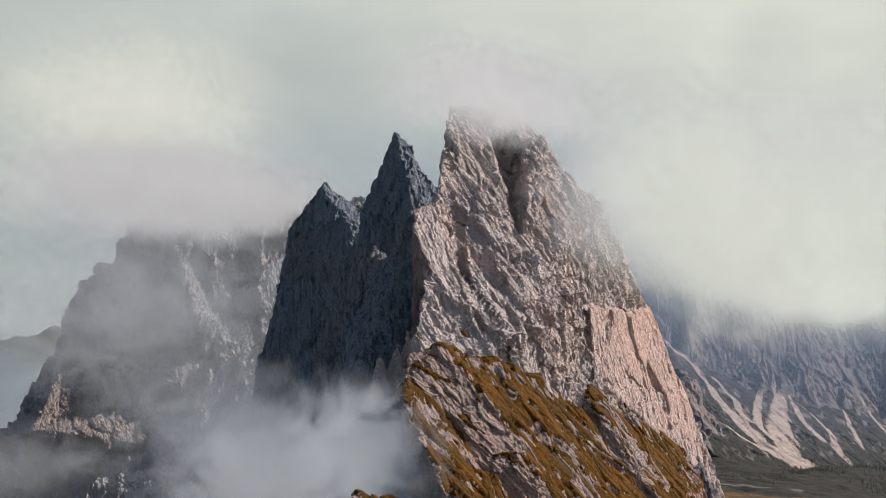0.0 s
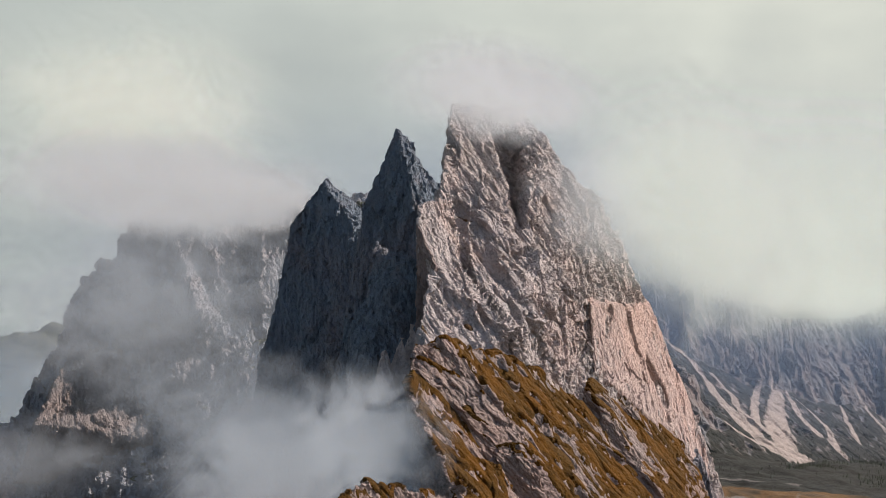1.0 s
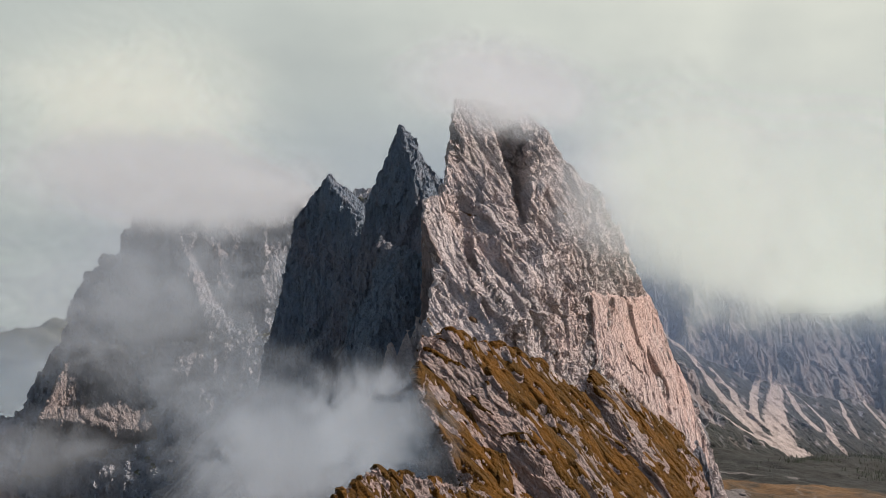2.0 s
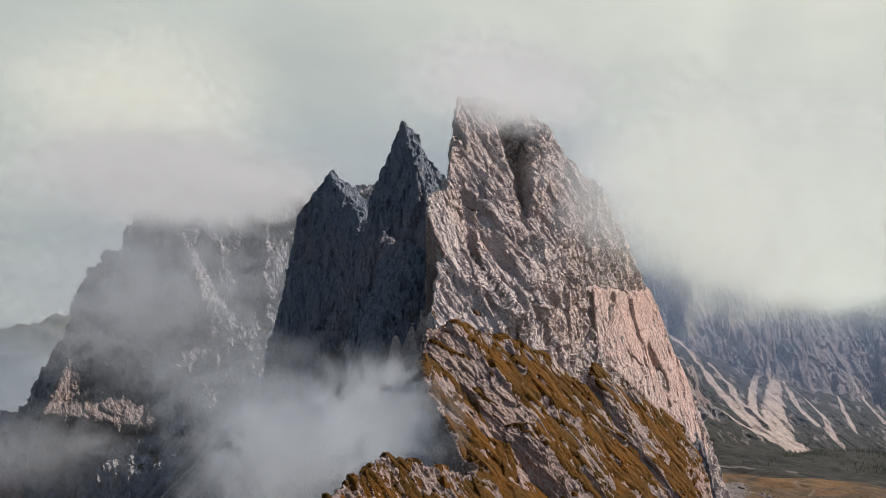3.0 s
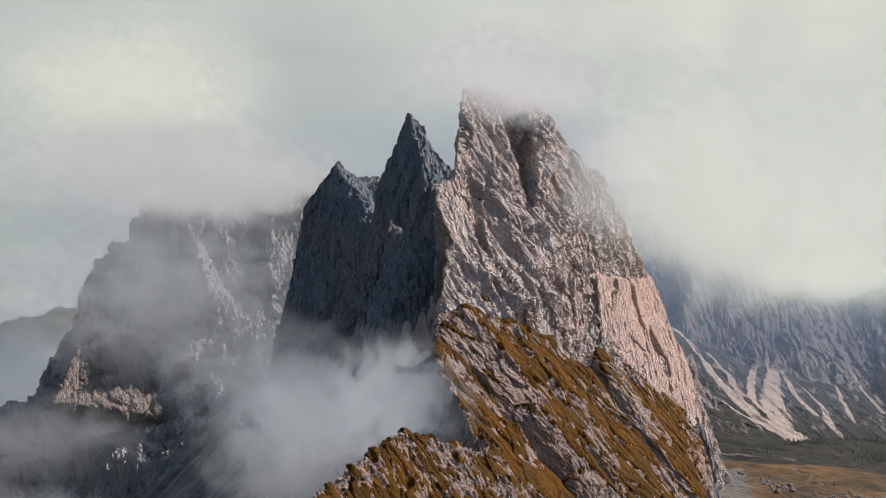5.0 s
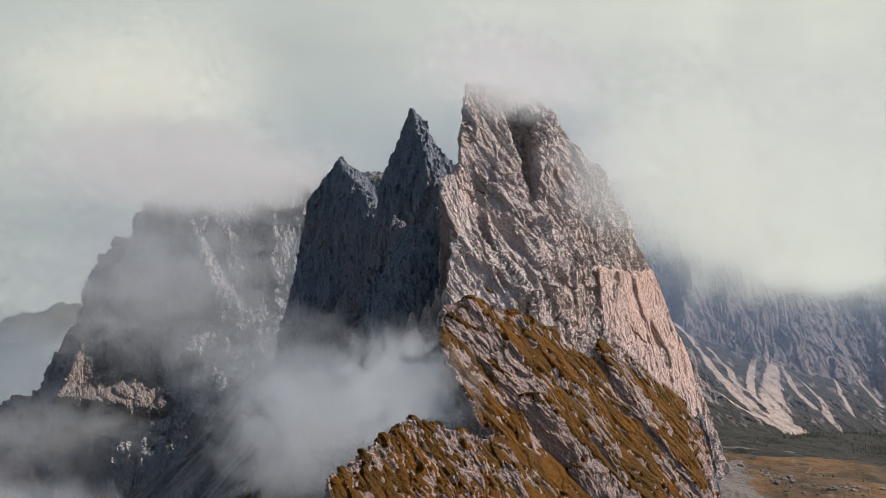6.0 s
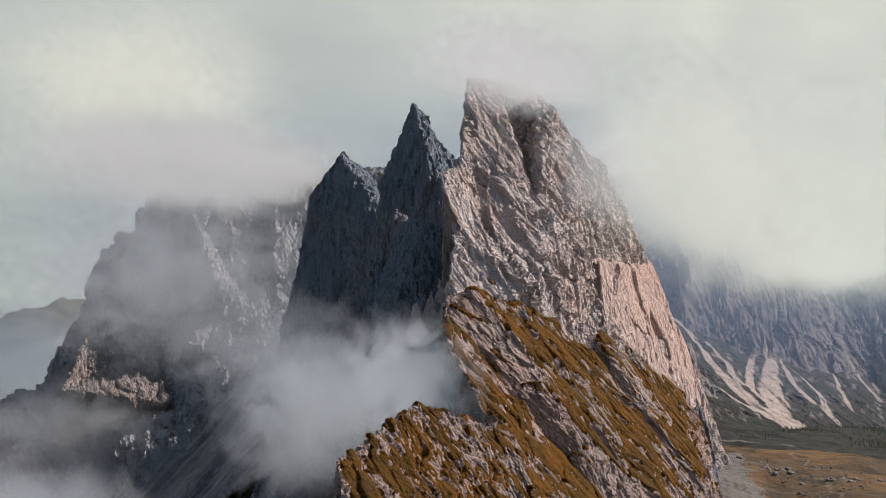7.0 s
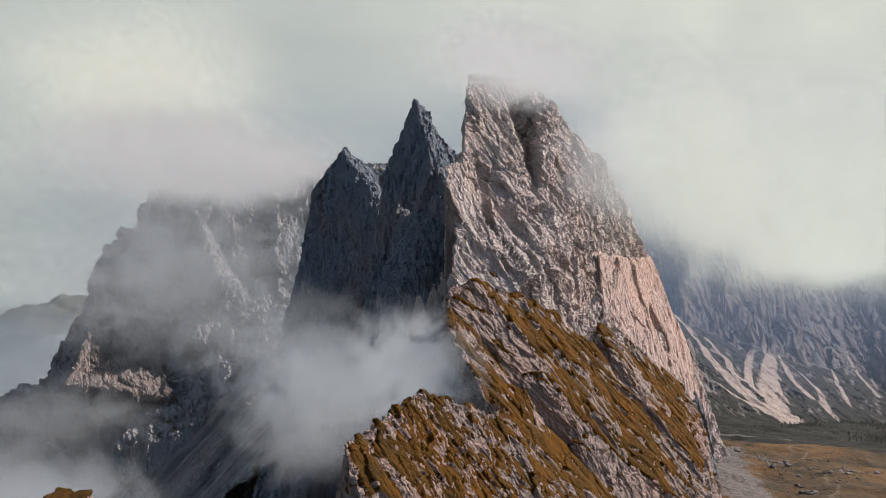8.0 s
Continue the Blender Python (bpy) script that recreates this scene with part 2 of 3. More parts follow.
def whole(p, q):
    """The largest connected piece of a surface."""
    mark = np.arange(len(p))
    for _ in range(400):
        low = mark[q].min(1)
        then = mark.copy()
        for i in range(4):
            np.minimum.at(then, q[:, i], low)
        then = then[then]
        if (then == mark).all():
            break
        mark = then
    main = np.bincount(mark).argmax()
    keep = mark == main
    number = np.cumsum(keep) - 1
    q = q[keep[q[:, 0]]]
    return p[keep], number[q]


def weathered(p, q, size=1.0, flute=(0.0, 0.0, 1.0), big=9.0, ribs=8.0, gullies=5.0, blocks=2.2, chips=0.8, seed=0.0, turf=9.0, short=1.0):
    """Carves rock: tilted slabs, sharp gullies down the fall line, blocks and chips. size stretches all lengths; short makes the long forms stubbier.
    turf: how far up a face must look to hold soil, which fills the hollows between the outcrops. Returns the points and the turf's cover."""
    p = p.copy()
    f = np.array(flute, float) / np.linalg.norm(flute)

    def down(v, k):
        return v - np.outer(v @ f, f) * (1 - min(1.0, k * short))

    n = normals(p, q)
    s = p / size + seed
    warp = np.stack([octaves(s / 38.0 + k * 31, 2) for k in range(3)], 1) * 7.0
    slab, _ = facets(down(s + warp, 0.24) / 29.0)
    pillar, joint = facets(down(s + 0.6 * warp, 0.2) / 12.0 + 7.0)
    deep = np.abs(perlin(down(s + warp, 0.11) / 40.0 + 3.0))
    fine = np.abs(perlin(down(s + 0.7 * warp, 0.14) / 15.0 + 8.0))
    d = big * octaves(s / 80.0, 2) + 1.7 * ribs * slab + 0.9 * ribs * pillar
    d -= gullies * (1.5 * np.exp(-deep / 0.06) + 0.75 * np.exp(-fine / 0.08) + 0.25 * np.exp(-joint / 0.08))
    p += n * (d * size)[:, None]
    n = normals(p, q)
    calm = relaxed(n, q, 5)
    s = p / size + seed * 2
    block, _ = facets(down(s + 0.3 * warp, 0.26) / 5.6)
    chip, _ = facets(down(s, 0.5) / 2.7)
    crack = np.abs(perlin(down(s + 0.4 * warp, 0.16) / 6.5))
    d = 2.1 * blocks * block - 0.9 * blocks * np.exp(-crack / 0.10) + 2.4 * chips * chip
    soil = np.minimum(16.0 * (calm[:, 2] - turf) + 5.5 * octaves(down(s, 0.4) / 44.0, 3), 2.0)
    cover = soft_step(soil - d, -0.35, 0.45)
    d = np.maximum(d, soil) + 0.5 * chips * cover * perlin(s / 2.6)
    return p + n * (d * size)[:, None], cover


def rock(name, solid, low, high, h, material_, parent=None, smooth=False, relax=3, **carve):
    p, q = whole(*skin(solid, low, high, h))
    p = relaxed(p, q, relax)
    p, cover = weathered(p, q, **carve)
    ob = new(name, mesh_of(name, p, q, smooth))
    ob.data.attributes.new("turf", "FLOAT", "POINT").data.foreach_set("value", cover.astype(np.float32))
    ob.data.materials.append(material_)
    ob.parent = parent
    return ob


def mountain(name, label, category="mountain", group=""):
    ob = new(name)
    ob.empty_display_size = 20
    return tagged(ob, label, category, group)


# ---- the great peak ----
DOWN = (0.42, -0.546, -0.724)
SLOPE = (0.69, 0.06, -0.72)
peak = mountain("rock_peak", "tall pale limestone peak with ribbed sunlit face and cloud-wrapped summit")
tower = ribbed(wedge((22, 736, 530, -53, 44), (201, 947, 423, -30, 13), (125, 942, 628, 3, 36), (216, 1035, 470, 3, 26), (33, 889, 688, -60, 78), (1, 880, 650, 178, 4), (60, 1000, 600, 90, 12)),
               (9, (92, 955, 666), (78, 875, 612), (66, 822, 572)), (7, (8, 884, 660), (12, 844, 624), (34, 811, 582), (46, 785, 552)),
               (6, (29, 801, 577), (41, 763, 539), (60, 739, 501), (80, 759, 468)), (6, (116, 917, 619), (138, 901, 556), (167, 925, 502)),
               (6, (66, 813, 564), (97, 810, 515), (117, 825, 474)), (5, (8, 720, 520), (24, 690, 492), (40, 668, 462)))
gash = wedge((70, 874, 614, 8, -20), (50, 865, 618, 178, -14), (45, 889, 596, 127, -44), (80, 948, 668, 95, 8), (45, 800, 562, -52, -60))
tower = ribbed(notched(tower, gash), (-6, (46, 838, 586), (45, 806, 560), (60, 790, 540), (66, 772, 516)),
               (-6, (13, 803, 588), (12, 778, 574), (11, 748, 540), (20, 729, 516), (36, 712, 492), (46, 706, 472)),
               (-4, (53, 765, 528), (58, 748, 510), (64, 748, 490)), (-4, (69, 804, 551), (80, 796, 529), (93, 811, 514), (106, 824, 480)),
               (-5, (119, 843, 503), (122, 830, 467)), (-5, (151, 890, 489), (135, 842, 443)), (-9, (187, 944, 470), (194, 942, 440)))
rock("tower", tower, (-30, 630, 290), (370, 1080, 715), 1.18, LIMESTONE, peak, flute=DOWN, size=0.7, big=6.0, ribs=6.5, gullies=6.0, blocks=1.5, chips=0.6, seed=3.0, turf=0.93)
shoulder = wedge((-21, 713, 568, -95, -7), (-21, 713, 568, -29, 19), (-20, 722, 560, 178, 1), (9, 760, 575, 15, 8), (-11, 742, 584, 180, 70), (-11, 742, 584, -70, 72), (0, 790, 585, 88, 20))
rock("shoulder_buttress", shoulder, (-50, 670, 450), (70, 820, 610), 1.0, LIMESTONE, peak, flute=(0.3, 0, -1), relax=1, big=1.0, ribs=2.0, gullies=1.6, blocks=1.2, chips=0.7, seed=8.0)
# thin slab over the shoulder's left face, carrying its rust and painted shade
rusty = wedge((-21, 711, 568, -95, -7), (-22, 713, 567, 0, 24), (-21, 722, 560, 178, 1), (-10, 719, 540, 85, 7))
rock("rusty_shaded_wall", rusty, (-45, 690, 420), (60, 745, 580), 0.9, RUSTY_SHADE, peak, flute=(0.2, 0, -1), relax=1, big=1.0, ribs=1.6, gullies=1.0, blocks=0.9, chips=0.5, seed=9.0)
bare_face = ribbed(wedge((203, 946, 424, -30, 13), (118, 845, 470, -170, 5), (152, 890, 508, -30, 62), (238, 1020, 430, 3, 26), (200, 1010, 450, 90, 5), (200, 947, 372, -60, -40)),
                   (-9, (186, 936, 452), (206, 955, 418)), (-4, (146, 888, 505), (138, 850, 470), (130, 828, 432)))
rock("bare_wall", bare_face, (95, 800, 300), (290, 1040, 530), 1.35, ROSY, peak, flute=(0.1, 0, -1), big=3.0, ribs=2.4, gullies=0.8, blocks=0.5, chips=0.3, seed=17.0, short=2.0)
spur = wedge((0, 712, 520, -20, 35), (0, 712, 520, -120, 10), (-12, 720, 500, 180, 3), (0, 775, 520, 85, 10))
rock("spur", spur, (-60, 620, 400), (100, 790, 540), 1.2, LIMESTONE, peak, flute=DOWN, big=3.0, ribs=4.0, gullies=4.0, blocks=1.6, seed=12.0, turf=0.9)
for px, py, pz in ((-24, 697, 497), (-31, 690, 488), (-42, 682, 479), (-16, 704, 492)):
    needle = wedge((px, py, pz, -10, 20), (px, py, pz, -110, 16), (px, py, pz, 165, 18), (px, py, pz, 70, 18))
    rock("pinnacle", needle, (px - 60, py - 60, 340), (px + 60, py + 60, pz + 6), 1.9, LIMESTONE, peak, relax=2, big=1.0, ribs=1.0, gullies=2.0, blocks=1.2, seed=px * 1.7)

# ---- the turfed ridge in front of it ----
ridge = mountain("grassy_ridge", "steep ridge of tilted limestone slabs with rust-gold turf", "ridge")
upper = wedge((100, 755, 424, -21, 35), (-9, 600, 488, 140, 48), (29, 611, 444, -57, 22), (14, 597, 434, -84, -4), (72, 616, 400, -44, 10), (-22, 640, 470, 180, 5), (100, 930, 424, 90, 10), (244, 955, 334, -16, 12))
rock("upper_slab", upper, (-50, 560, 270), (300, 950, 510), 1.25, TURFED, ridge, flute=SLOPE, size=0.8, big=6.0, ribs=3.6, gullies=1.8, blocks=1.2, chips=0.4, seed=21.0, turf=0.46, short=1.6)
back = wedge((106, 753, 429, -21, 35), (140, 782, 385, -84, 10), (112, 830, 430, 170, 20), (120, 950, 424, 90, 10), (248, 965, 334, -16, 12))
rock("back_slab", back, (80, 750, 260), (300, 960, 460), 1.5, TURFED, ridge, flute=SLOPE, size=0.8, big=6.0, ribs=3.6, gullies=1.8, blocks=1.2, chips=0.4, seed=27.0, turf=0.45, short=1.6)
lower = wedge((87, 761, 414, -21, 35), (-20, 591, 470, 100, 75), (-5, 537, 432, -146, -6), (0, 700, 440, 90, 10), (244, 955, 334, -16, 12), (0, 300, 400, -90, 10), (-22, 560, 450, 178, -2))
rock("lower_slab", lower, (-45, 380, 290), (200, 710, 490), 1.0, TURFED, ridge, flute=SLOPE, size=0.8, big=4.0, ribs=3.0, gullies=1.5, blocks=1.4, chips=0.5, seed=33.0, turf=0.46, short=1.6)
knoll = wedge((-40, 446, 427, -20, 37), (-54, 392, 420, 165, 8), (-40, 446, 427, 145, 15), (-66, 336, 411, -150, 12))
rock("rocky_knoll", knoll, (-120, 262, 335), (140, 540, 445), 0.8, TURFED, ridge, flute=(0.5, -0.15, -0.85), size=0.55, big=6.0, ribs=4.5, gullies=2.5, blocks=1.8, chips=0.7, seed=41.0, turf=0.53, short=1.6)

rock("ridge_foot", joined(upper, lower, back), (-140, 260, 60), (420, 1000, 296), 6.0, TURFED, ridge, big=6.0, ribs=5.0, gullies=4.0, blocks=2.0, seed=29.0)
# foot in shade; its darkness comes from the rock colour
toe = wedge((262, 985, 318, -48, 8), (262, 985, 318, 8, 14), (235, 960, 348, -80, 55), (200, 960, 300, 178, 5), (250, 1080, 330, 90, 8))
rock("shaded_toe", toe, (190, 880, 90), (340, 1110, 400), 2.0, SHADE_ROCK, peak, flute=(0.15, 0, -1), relax=2, big=3.0, ribs=3.5, gullies=2.5, blocks=1.2, chips=0.5, seed=19.0)
rock("peak_foot", wedge((12, 746, 520, -53, 44), (186, 957, 423, -30, 13), (200, 1035, 470, 3, 26), (1, 880, 650, 178, 4), (60, 1000, 600, 90, 12)), (-80, 600, 60), (520, 1180, 300), 6.0, LIMESTONE, peak, big=6.0, ribs=5.0, gullies=4.0, blocks=2.0, seed=4.0)

crag = mountain("rock_crag", "small pinkish limestone crag with rust-coloured turf on its top", "rock")
stack = wedge((-118.6, 169, 426.4, -5, 12), (-124, 165, 427, -92, 12), (-129, 169, 426.4, 178, 12), (-124, 175, 427, 88, 12), (-124, 170, 427.2, -70, 82))
rock("stack", stack, (-150, 140, 385), (-98, 200, 432), 0.7, TURFED, crag, size=0.35, big=1.5, ribs=3.0, gullies=2.0, blocks=1.6, seed=47.0, turf=0.5)
rock("stack_base", stack, (-205, 88, 110), (-42, 252, 390), 3.0, TURFED, crag, size=0.8, big=1.5, ribs=3.0, gullies=2.0, blocks=1.6, seed=49.0)

# ---- the shaded towers behind ----
north = mountain("pointed_peak", "sharp blue-grey limestone spire standing in shade", "mountain", "shaded spires")
# carving only; the towers' shade is painted in by their rock colour
SHADED = dict(relax=2, big=3.0, ribs=4.0, gullies=3.0, blocks=1.5, chips=0.7)
spire = wedge((-54, 1095, 705, -25, 42), (-40, 1095, 684, -25, 26), (-54, 1095, 705, -118, 14), (-54, 1095, 705, 172, 20), (-90, 1115, 600, 178, 7), (-54, 1108, 705, 80, 20))
rock("spire", spire, (-190, 930, 250), (100, 1240, 720), 2.1, SHADE_ROCK, north, seed=52.0, **SHADED)
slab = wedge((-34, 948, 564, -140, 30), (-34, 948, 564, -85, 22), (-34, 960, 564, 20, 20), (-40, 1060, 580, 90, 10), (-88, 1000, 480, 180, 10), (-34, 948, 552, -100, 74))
rock("shaded_slab", slab, (-140, 860, 250), (40, 1080, 600), 2.1, SHADE_ROCK, north, seed=57.0, **SHADED)
south = mountain("pointed_peak", "broad dark grey limestone tower standing in shade", "mountain", "shaded spires")
horn = wedge((-158, 1296, 675, -35, 42), (-158, 1296, 675, -112, 12), (-203, 1296, 606, 176, 9), (-158, 1296, 675, 170, 38), (-108, 1284, 630, -5, 9), (-158, 1315, 675, 85, 20))
rock("horn", horn, (-340, 1080, 200), (60, 1420, 700), 2.4, SHADE_ROCK, south, size=1.15, seed=64.0, **SHADED)

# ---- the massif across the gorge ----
# far limestone with the sun's warmth put into its colour
BAND = rock_material("sun_tinted_far_limestone", (0.27, 0.245, 0.24), (0.33, 0.27, 0.25), (0.14, 0.13, 0.13), bump=3.0, grain=0.4)


def scree_material(flow):
    """Loose stone in pale and dark runnels down the slope."""
    m, n = material("loose_scree")
    spot = n.add("NewGeometry").outputs["Position"]
    f = Vector(flow).normalized()
    run = n.add("VectorMath", p_operation="DOT_PRODUCT", i0=spot, i1=f).outputs[1]
    back = n.add("VectorMath", p_operation="SCALE", i0=f, Scale=n.maths("MULTIPLY", run, 0.93)).outputs[0]
    lane = n.add("VectorMath", p_operation="SUBTRACT", i0=spot, i1=back).outputs[0]
    broad, thin = n.noise(lane, 0.022, 4.0, 0.6, 0.3), n.noise(lane, 0.10, 6.0, 0.7, 0.4)
    grit = n.noise(spot, 0.3, 5.0, 0.7)
    col = n.mix(n.step(broad, 0.40, 0.62), (0.14, 0.145, 0.16), (0.27, 0.255, 0.25))
    col = n.mix(n.step(thin, 0.50, 0.66, 0.0, 0.8), col, (0.45, 0.41, 0.39))
    col = n.mix(n.step(grit, 0.30, 0.50, 0.6, 0.0), col, (0.08, 0.083, 0.09))
    level = n.maths("ADD", n.maths("MULTIPLY", thin, 2.0), grit)
    s = n.add("BsdfPrincipled", Roughness=0.95, Base_Color=col, Normal=n.add("Bump", Strength=0.8, Distance=2.0, Height=level).outputs[0])
    n.add("OutputMaterial", Surface=s.outputs[0])
    return m


RUN = (-0.66, -0.35, -0.67)
SCREE = scree_material(RUN)
massif = mountain("rock_massif", "broad limestone massif half hidden in mist above a scree slope")
head = wedge((-471, 1800, 637, -118, 12), (-471, 1800, 637, -78, 15), (-590, 1910, 640, 176, 20), (-480, 1900, 715, -90, 80), (-100, 1900, 600, 0, 10), (-592, 1870, 640, -138, 20), (-400, 2200, 600, 90, 20))
flank = wedge((-618, 1905, 600, 180, 65), (-648, 1910, 555, 178, 24), (-640, 1838, 560, -100, 16), (-500, 1900, 560, 0, 10), (-640, 2100, 560, 90, 10))
foot = wedge((-600, 1745, 332, -105, 30), (-664, 1900, 466, 174, 42), (-742, 1850, 345, 176, 10), (-560, 1800, 470, -90, 60), (-200, 1800, 400, 0, 10), (-400, 2100, 500, 90, 10))
prow = wedge((-402, 1738, 505, -14, 26), (-452, 1738, 520, -122, 12), (-486, 1760, 520, 178, 10), (-440, 1770, 630, -80, 40), (-430, 1745, 462, -90, -45), (-400, 1950, 520, 90, 10))
step = wedge((-605, 1690, 380, -60, 35), (-652, 1700, 375, -165, 20), (-600, 1640, 325, -75, -35), (-600, 1720, 432, -90, 78), (-530, 1700, 380, 0, 30), (-600, 1840, 420, 90, 10))
apron = wedge((-353, 1571, 272, -142, 45), (-283, 1602, 348, -60, 75), (-230, 1700, 300, 0, 20), (-400, 1800, 300, 90, 10))
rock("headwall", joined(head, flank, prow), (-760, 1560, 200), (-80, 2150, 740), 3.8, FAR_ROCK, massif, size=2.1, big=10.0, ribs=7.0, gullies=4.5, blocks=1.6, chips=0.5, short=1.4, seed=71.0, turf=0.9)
# sunlit step, set off from the massif by its warmer painted tint
rock("sunlit_band", step, (-740, 1560, 220), (-470, 1860, 445), 3.0, BAND, massif, size=1.2, big=5.0, ribs=4.0, gullies=3.0, blocks=0.8, chips=0.3, short=2.0, seed=81.0, turf=1.9)
rock("scree_slope", apron, (-640, 1420, 80), (-150, 1820, 372), 3.4, SCREE, massif, size=1.2, flute=RUN, big=3.0, ribs=4.0, gullies=4.0, blocks=0.9, seed=79.0, turf=0.9)
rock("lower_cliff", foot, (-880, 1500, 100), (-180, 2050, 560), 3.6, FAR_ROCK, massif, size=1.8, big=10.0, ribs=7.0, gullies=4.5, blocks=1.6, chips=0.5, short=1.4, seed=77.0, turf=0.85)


# ---- ground and the far range ----
def sheet(name, xs, ys, height, mat, smooth=True):
    x, y = np.meshgrid(xs, ys, indexing="ij")
    p = np.stack([x.ravel(), y.ravel(), height(x.ravel(), y.ravel())], 1)
    i = np.arange(len(xs) * len(ys)).reshape(len(xs), len(ys))
    q = np.stack([i[:-1, :-1], i[1:, :-1], i[1:, 1:], i[:-1, 1:]], -1).reshape(-1, 4)
    ob = new(name, mesh_of(name, p, q, smooth))
    ob.data.materials.append(mat)
    return ob


def flat_points(x, y, k=0.0):
    return np.stack([x, y, np.full_like(x, k)], 1)


def near_line(x, y, line):
    """The distance in plan to a line of points, and how far along it the nearest place lies (0 to 1)."""
    best, where = np.full(len(x), 1e9), np.zeros(len(x))
    count = len(line) - 1
    for i, (a, b) in enumerate(zip(line, line[1:])):
        vx, vy = b[0] - a[0], b[1] - a[1]
        t = np.clip(((x - a[0]) * vx + (y - a[1]) * vy) / (vx * vx + vy * vy), 0, 1)
        d = np.hypot(x - a[0] - t * vx, y - a[1] - t * vy)
        closer = d < best
        best[closer], where[closer] = d[closer], ((i + t) / count)[closer]
    return best, where


def cover_of(ob, name, values):
    ob.data.attributes.new(name, "FLOAT", "POINT").data.foreach_set("value", np.asarray(values, np.float32))


def points_of(ob):
    p = np.empty(len(ob.data.vertices) * 3)
    ob.data.vertices.foreach_get("co", p)
    return p.reshape(-1, 3)


def valley(x, y):
    z = 181 - 0.06 * (y - 1924) - 0.11 * (x - 555)
    z = np.clip(z, -60, 300)
    z = z + (110 - z) * soft_step(-x, -150, 250)
    z = z + 60 * soft_step(-y, 200, 3000)
    p = flat_points(x, y)
    return z + 18 * octaves(p / 420.0, 2) + 19 * octaves(p / 150.0, 3) + 4.5 * octaves(p / 40.0, 2)


def ground_material():
    m, n = material("alpine_meadow")
    spot = n.add("NewGeometry").outputs["Position"]
    b = n.noise(spot, 0.02, 6.0, 0.65)
    c = n.noise(spot, 0.16, 5.0, 0.65)
    a = n.noise(spot, 0.006, 4.0, 0.6, 0.5)
    green = n.add("Attribute", p_attribute_name="green").outputs["Fac"]
    scree = n.add("Attribute", p_attribute_name="scree").outputs["Fac"]
    path = n.add("Attribute", p_attribute_name="path").outputs["Fac"]
    col = n.mix(n.step(a, 0.40, 0.62), (0.125, 0.066, 0.018), (0.055, 0.034, 0.012))
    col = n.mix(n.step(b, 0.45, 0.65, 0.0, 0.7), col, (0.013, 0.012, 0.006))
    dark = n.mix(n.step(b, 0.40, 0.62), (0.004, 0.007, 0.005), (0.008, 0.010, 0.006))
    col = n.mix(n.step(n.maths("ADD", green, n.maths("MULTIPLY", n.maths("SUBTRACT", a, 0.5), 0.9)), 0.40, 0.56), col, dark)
    stony = n.mix(n.step(c, 0.35, 0.65), (0.08, 0.075, 0.072), (0.15, 0.138, 0.13))
    ragged = n.maths("ADD", scree, n.maths("MULTIPLY", n.maths("SUBTRACT", n.noise(n.stretch(spot, 1.0, 0.35, 1.0, (0, 0, 24)), 0.05, 6.0, 0.7), 0.5), 1.5))
    col = n.mix(n.step(ragged, 0.45, 0.62), col, stony)
    col = n.mix(n.step(path, 0.3, 0.6, 0.0, 0.55), col, (0.18, 0.15, 0.115))
    col = n.mix(n.step(c, 0.3, 0.48, 0.5, 0.0), col, (0.03, 0.032, 0.018))
    s = n.add("BsdfPrincipled", Roughness=0.95, Base_Color=col, Normal=n.add("Bump", Strength=0.9, Distance=2.0, Height=n.maths("ADD", n.maths("MULTIPLY", b, 5.0), n.maths("MULTIPLY", c, 1.5))).outputs[0])
    n.add("OutputMaterial", Surface=s.outputs[0])
    return m


MEADOW = ground_material()
xs = np.concatenate([np.arange(-4600, 200, 120), np.arange(200, 1300, 6), np.arange(1300, 4700, 60)])
ys = np.concatenate([np.arange(-3000, 900, 120), np.arange(900, 3300, 10), np.arange(3300, 4750, 60)])
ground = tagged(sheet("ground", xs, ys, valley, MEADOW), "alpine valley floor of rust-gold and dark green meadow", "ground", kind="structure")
at = points_of(ground)
gx, gy = at[:, 0], at[:, 1]
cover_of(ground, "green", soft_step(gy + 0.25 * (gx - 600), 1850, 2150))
bed, along = near_line(gx, gy, [(470, 1640), (400, 1400), (330, 1150), (290, 960)])
strip, _ = near_line(gx, gy, [(560, 2180), (640, 2120), (720, 2150), (780, 2260)])
cover_of(ground, "scree", np.maximum(1.0 - bed / (30 + 45 * along), 1.1 - strip / 26.0).clip(0, 1))
tracks = [near_line(gx, gy, line)[0] for line in ([(640, 1840), (612, 1770), (622, 1700), (590, 1640), (596, 1590)], [(500, 1300), (462, 1200), (448, 1120), (405, 1040), (392, 980)], [(700, 2700), (640, 2450), (560, 2260)])]
cover_of(ground, "path", (1.3 - np.minimum.reduce(tracks) / 3.0).clip(0, 1))

FANS = (  # half-widths at the head and at the foot, then the line in plan
    (16, 48, (794, 3621), (878, 3589), (923, 3425), (985, 3314), (1054, 3296), (1232, 3378)), (10, 30, (945, 3577), (1003, 3501), (1014, 3346)),
    (10, 26, (1175, 3794), (1076, 3515), (1012, 3281)), (20, 70, (1283, 3895), (1175, 3592), (1120, 3383)), (10, 30, (1320, 3938), (1303, 3736), (1342, 3673)),
    (9, 34, (1359, 3893), (1431, 3824), (1409, 3660), (1445, 3622)), (6, 22, (1624, 4177), (1592, 3983), (1577, 3893)),
    (6, 26, (1790, 4411), (1804, 4299), (1834, 4230)), (6, 24, (2017, 4700), (1934, 4402)), (6, 12, (903, 3255), (1018, 3242)))
FOOT_X = [650, 884, 1081, 1244, 1357, 1540, 1790, 2138, 2500]
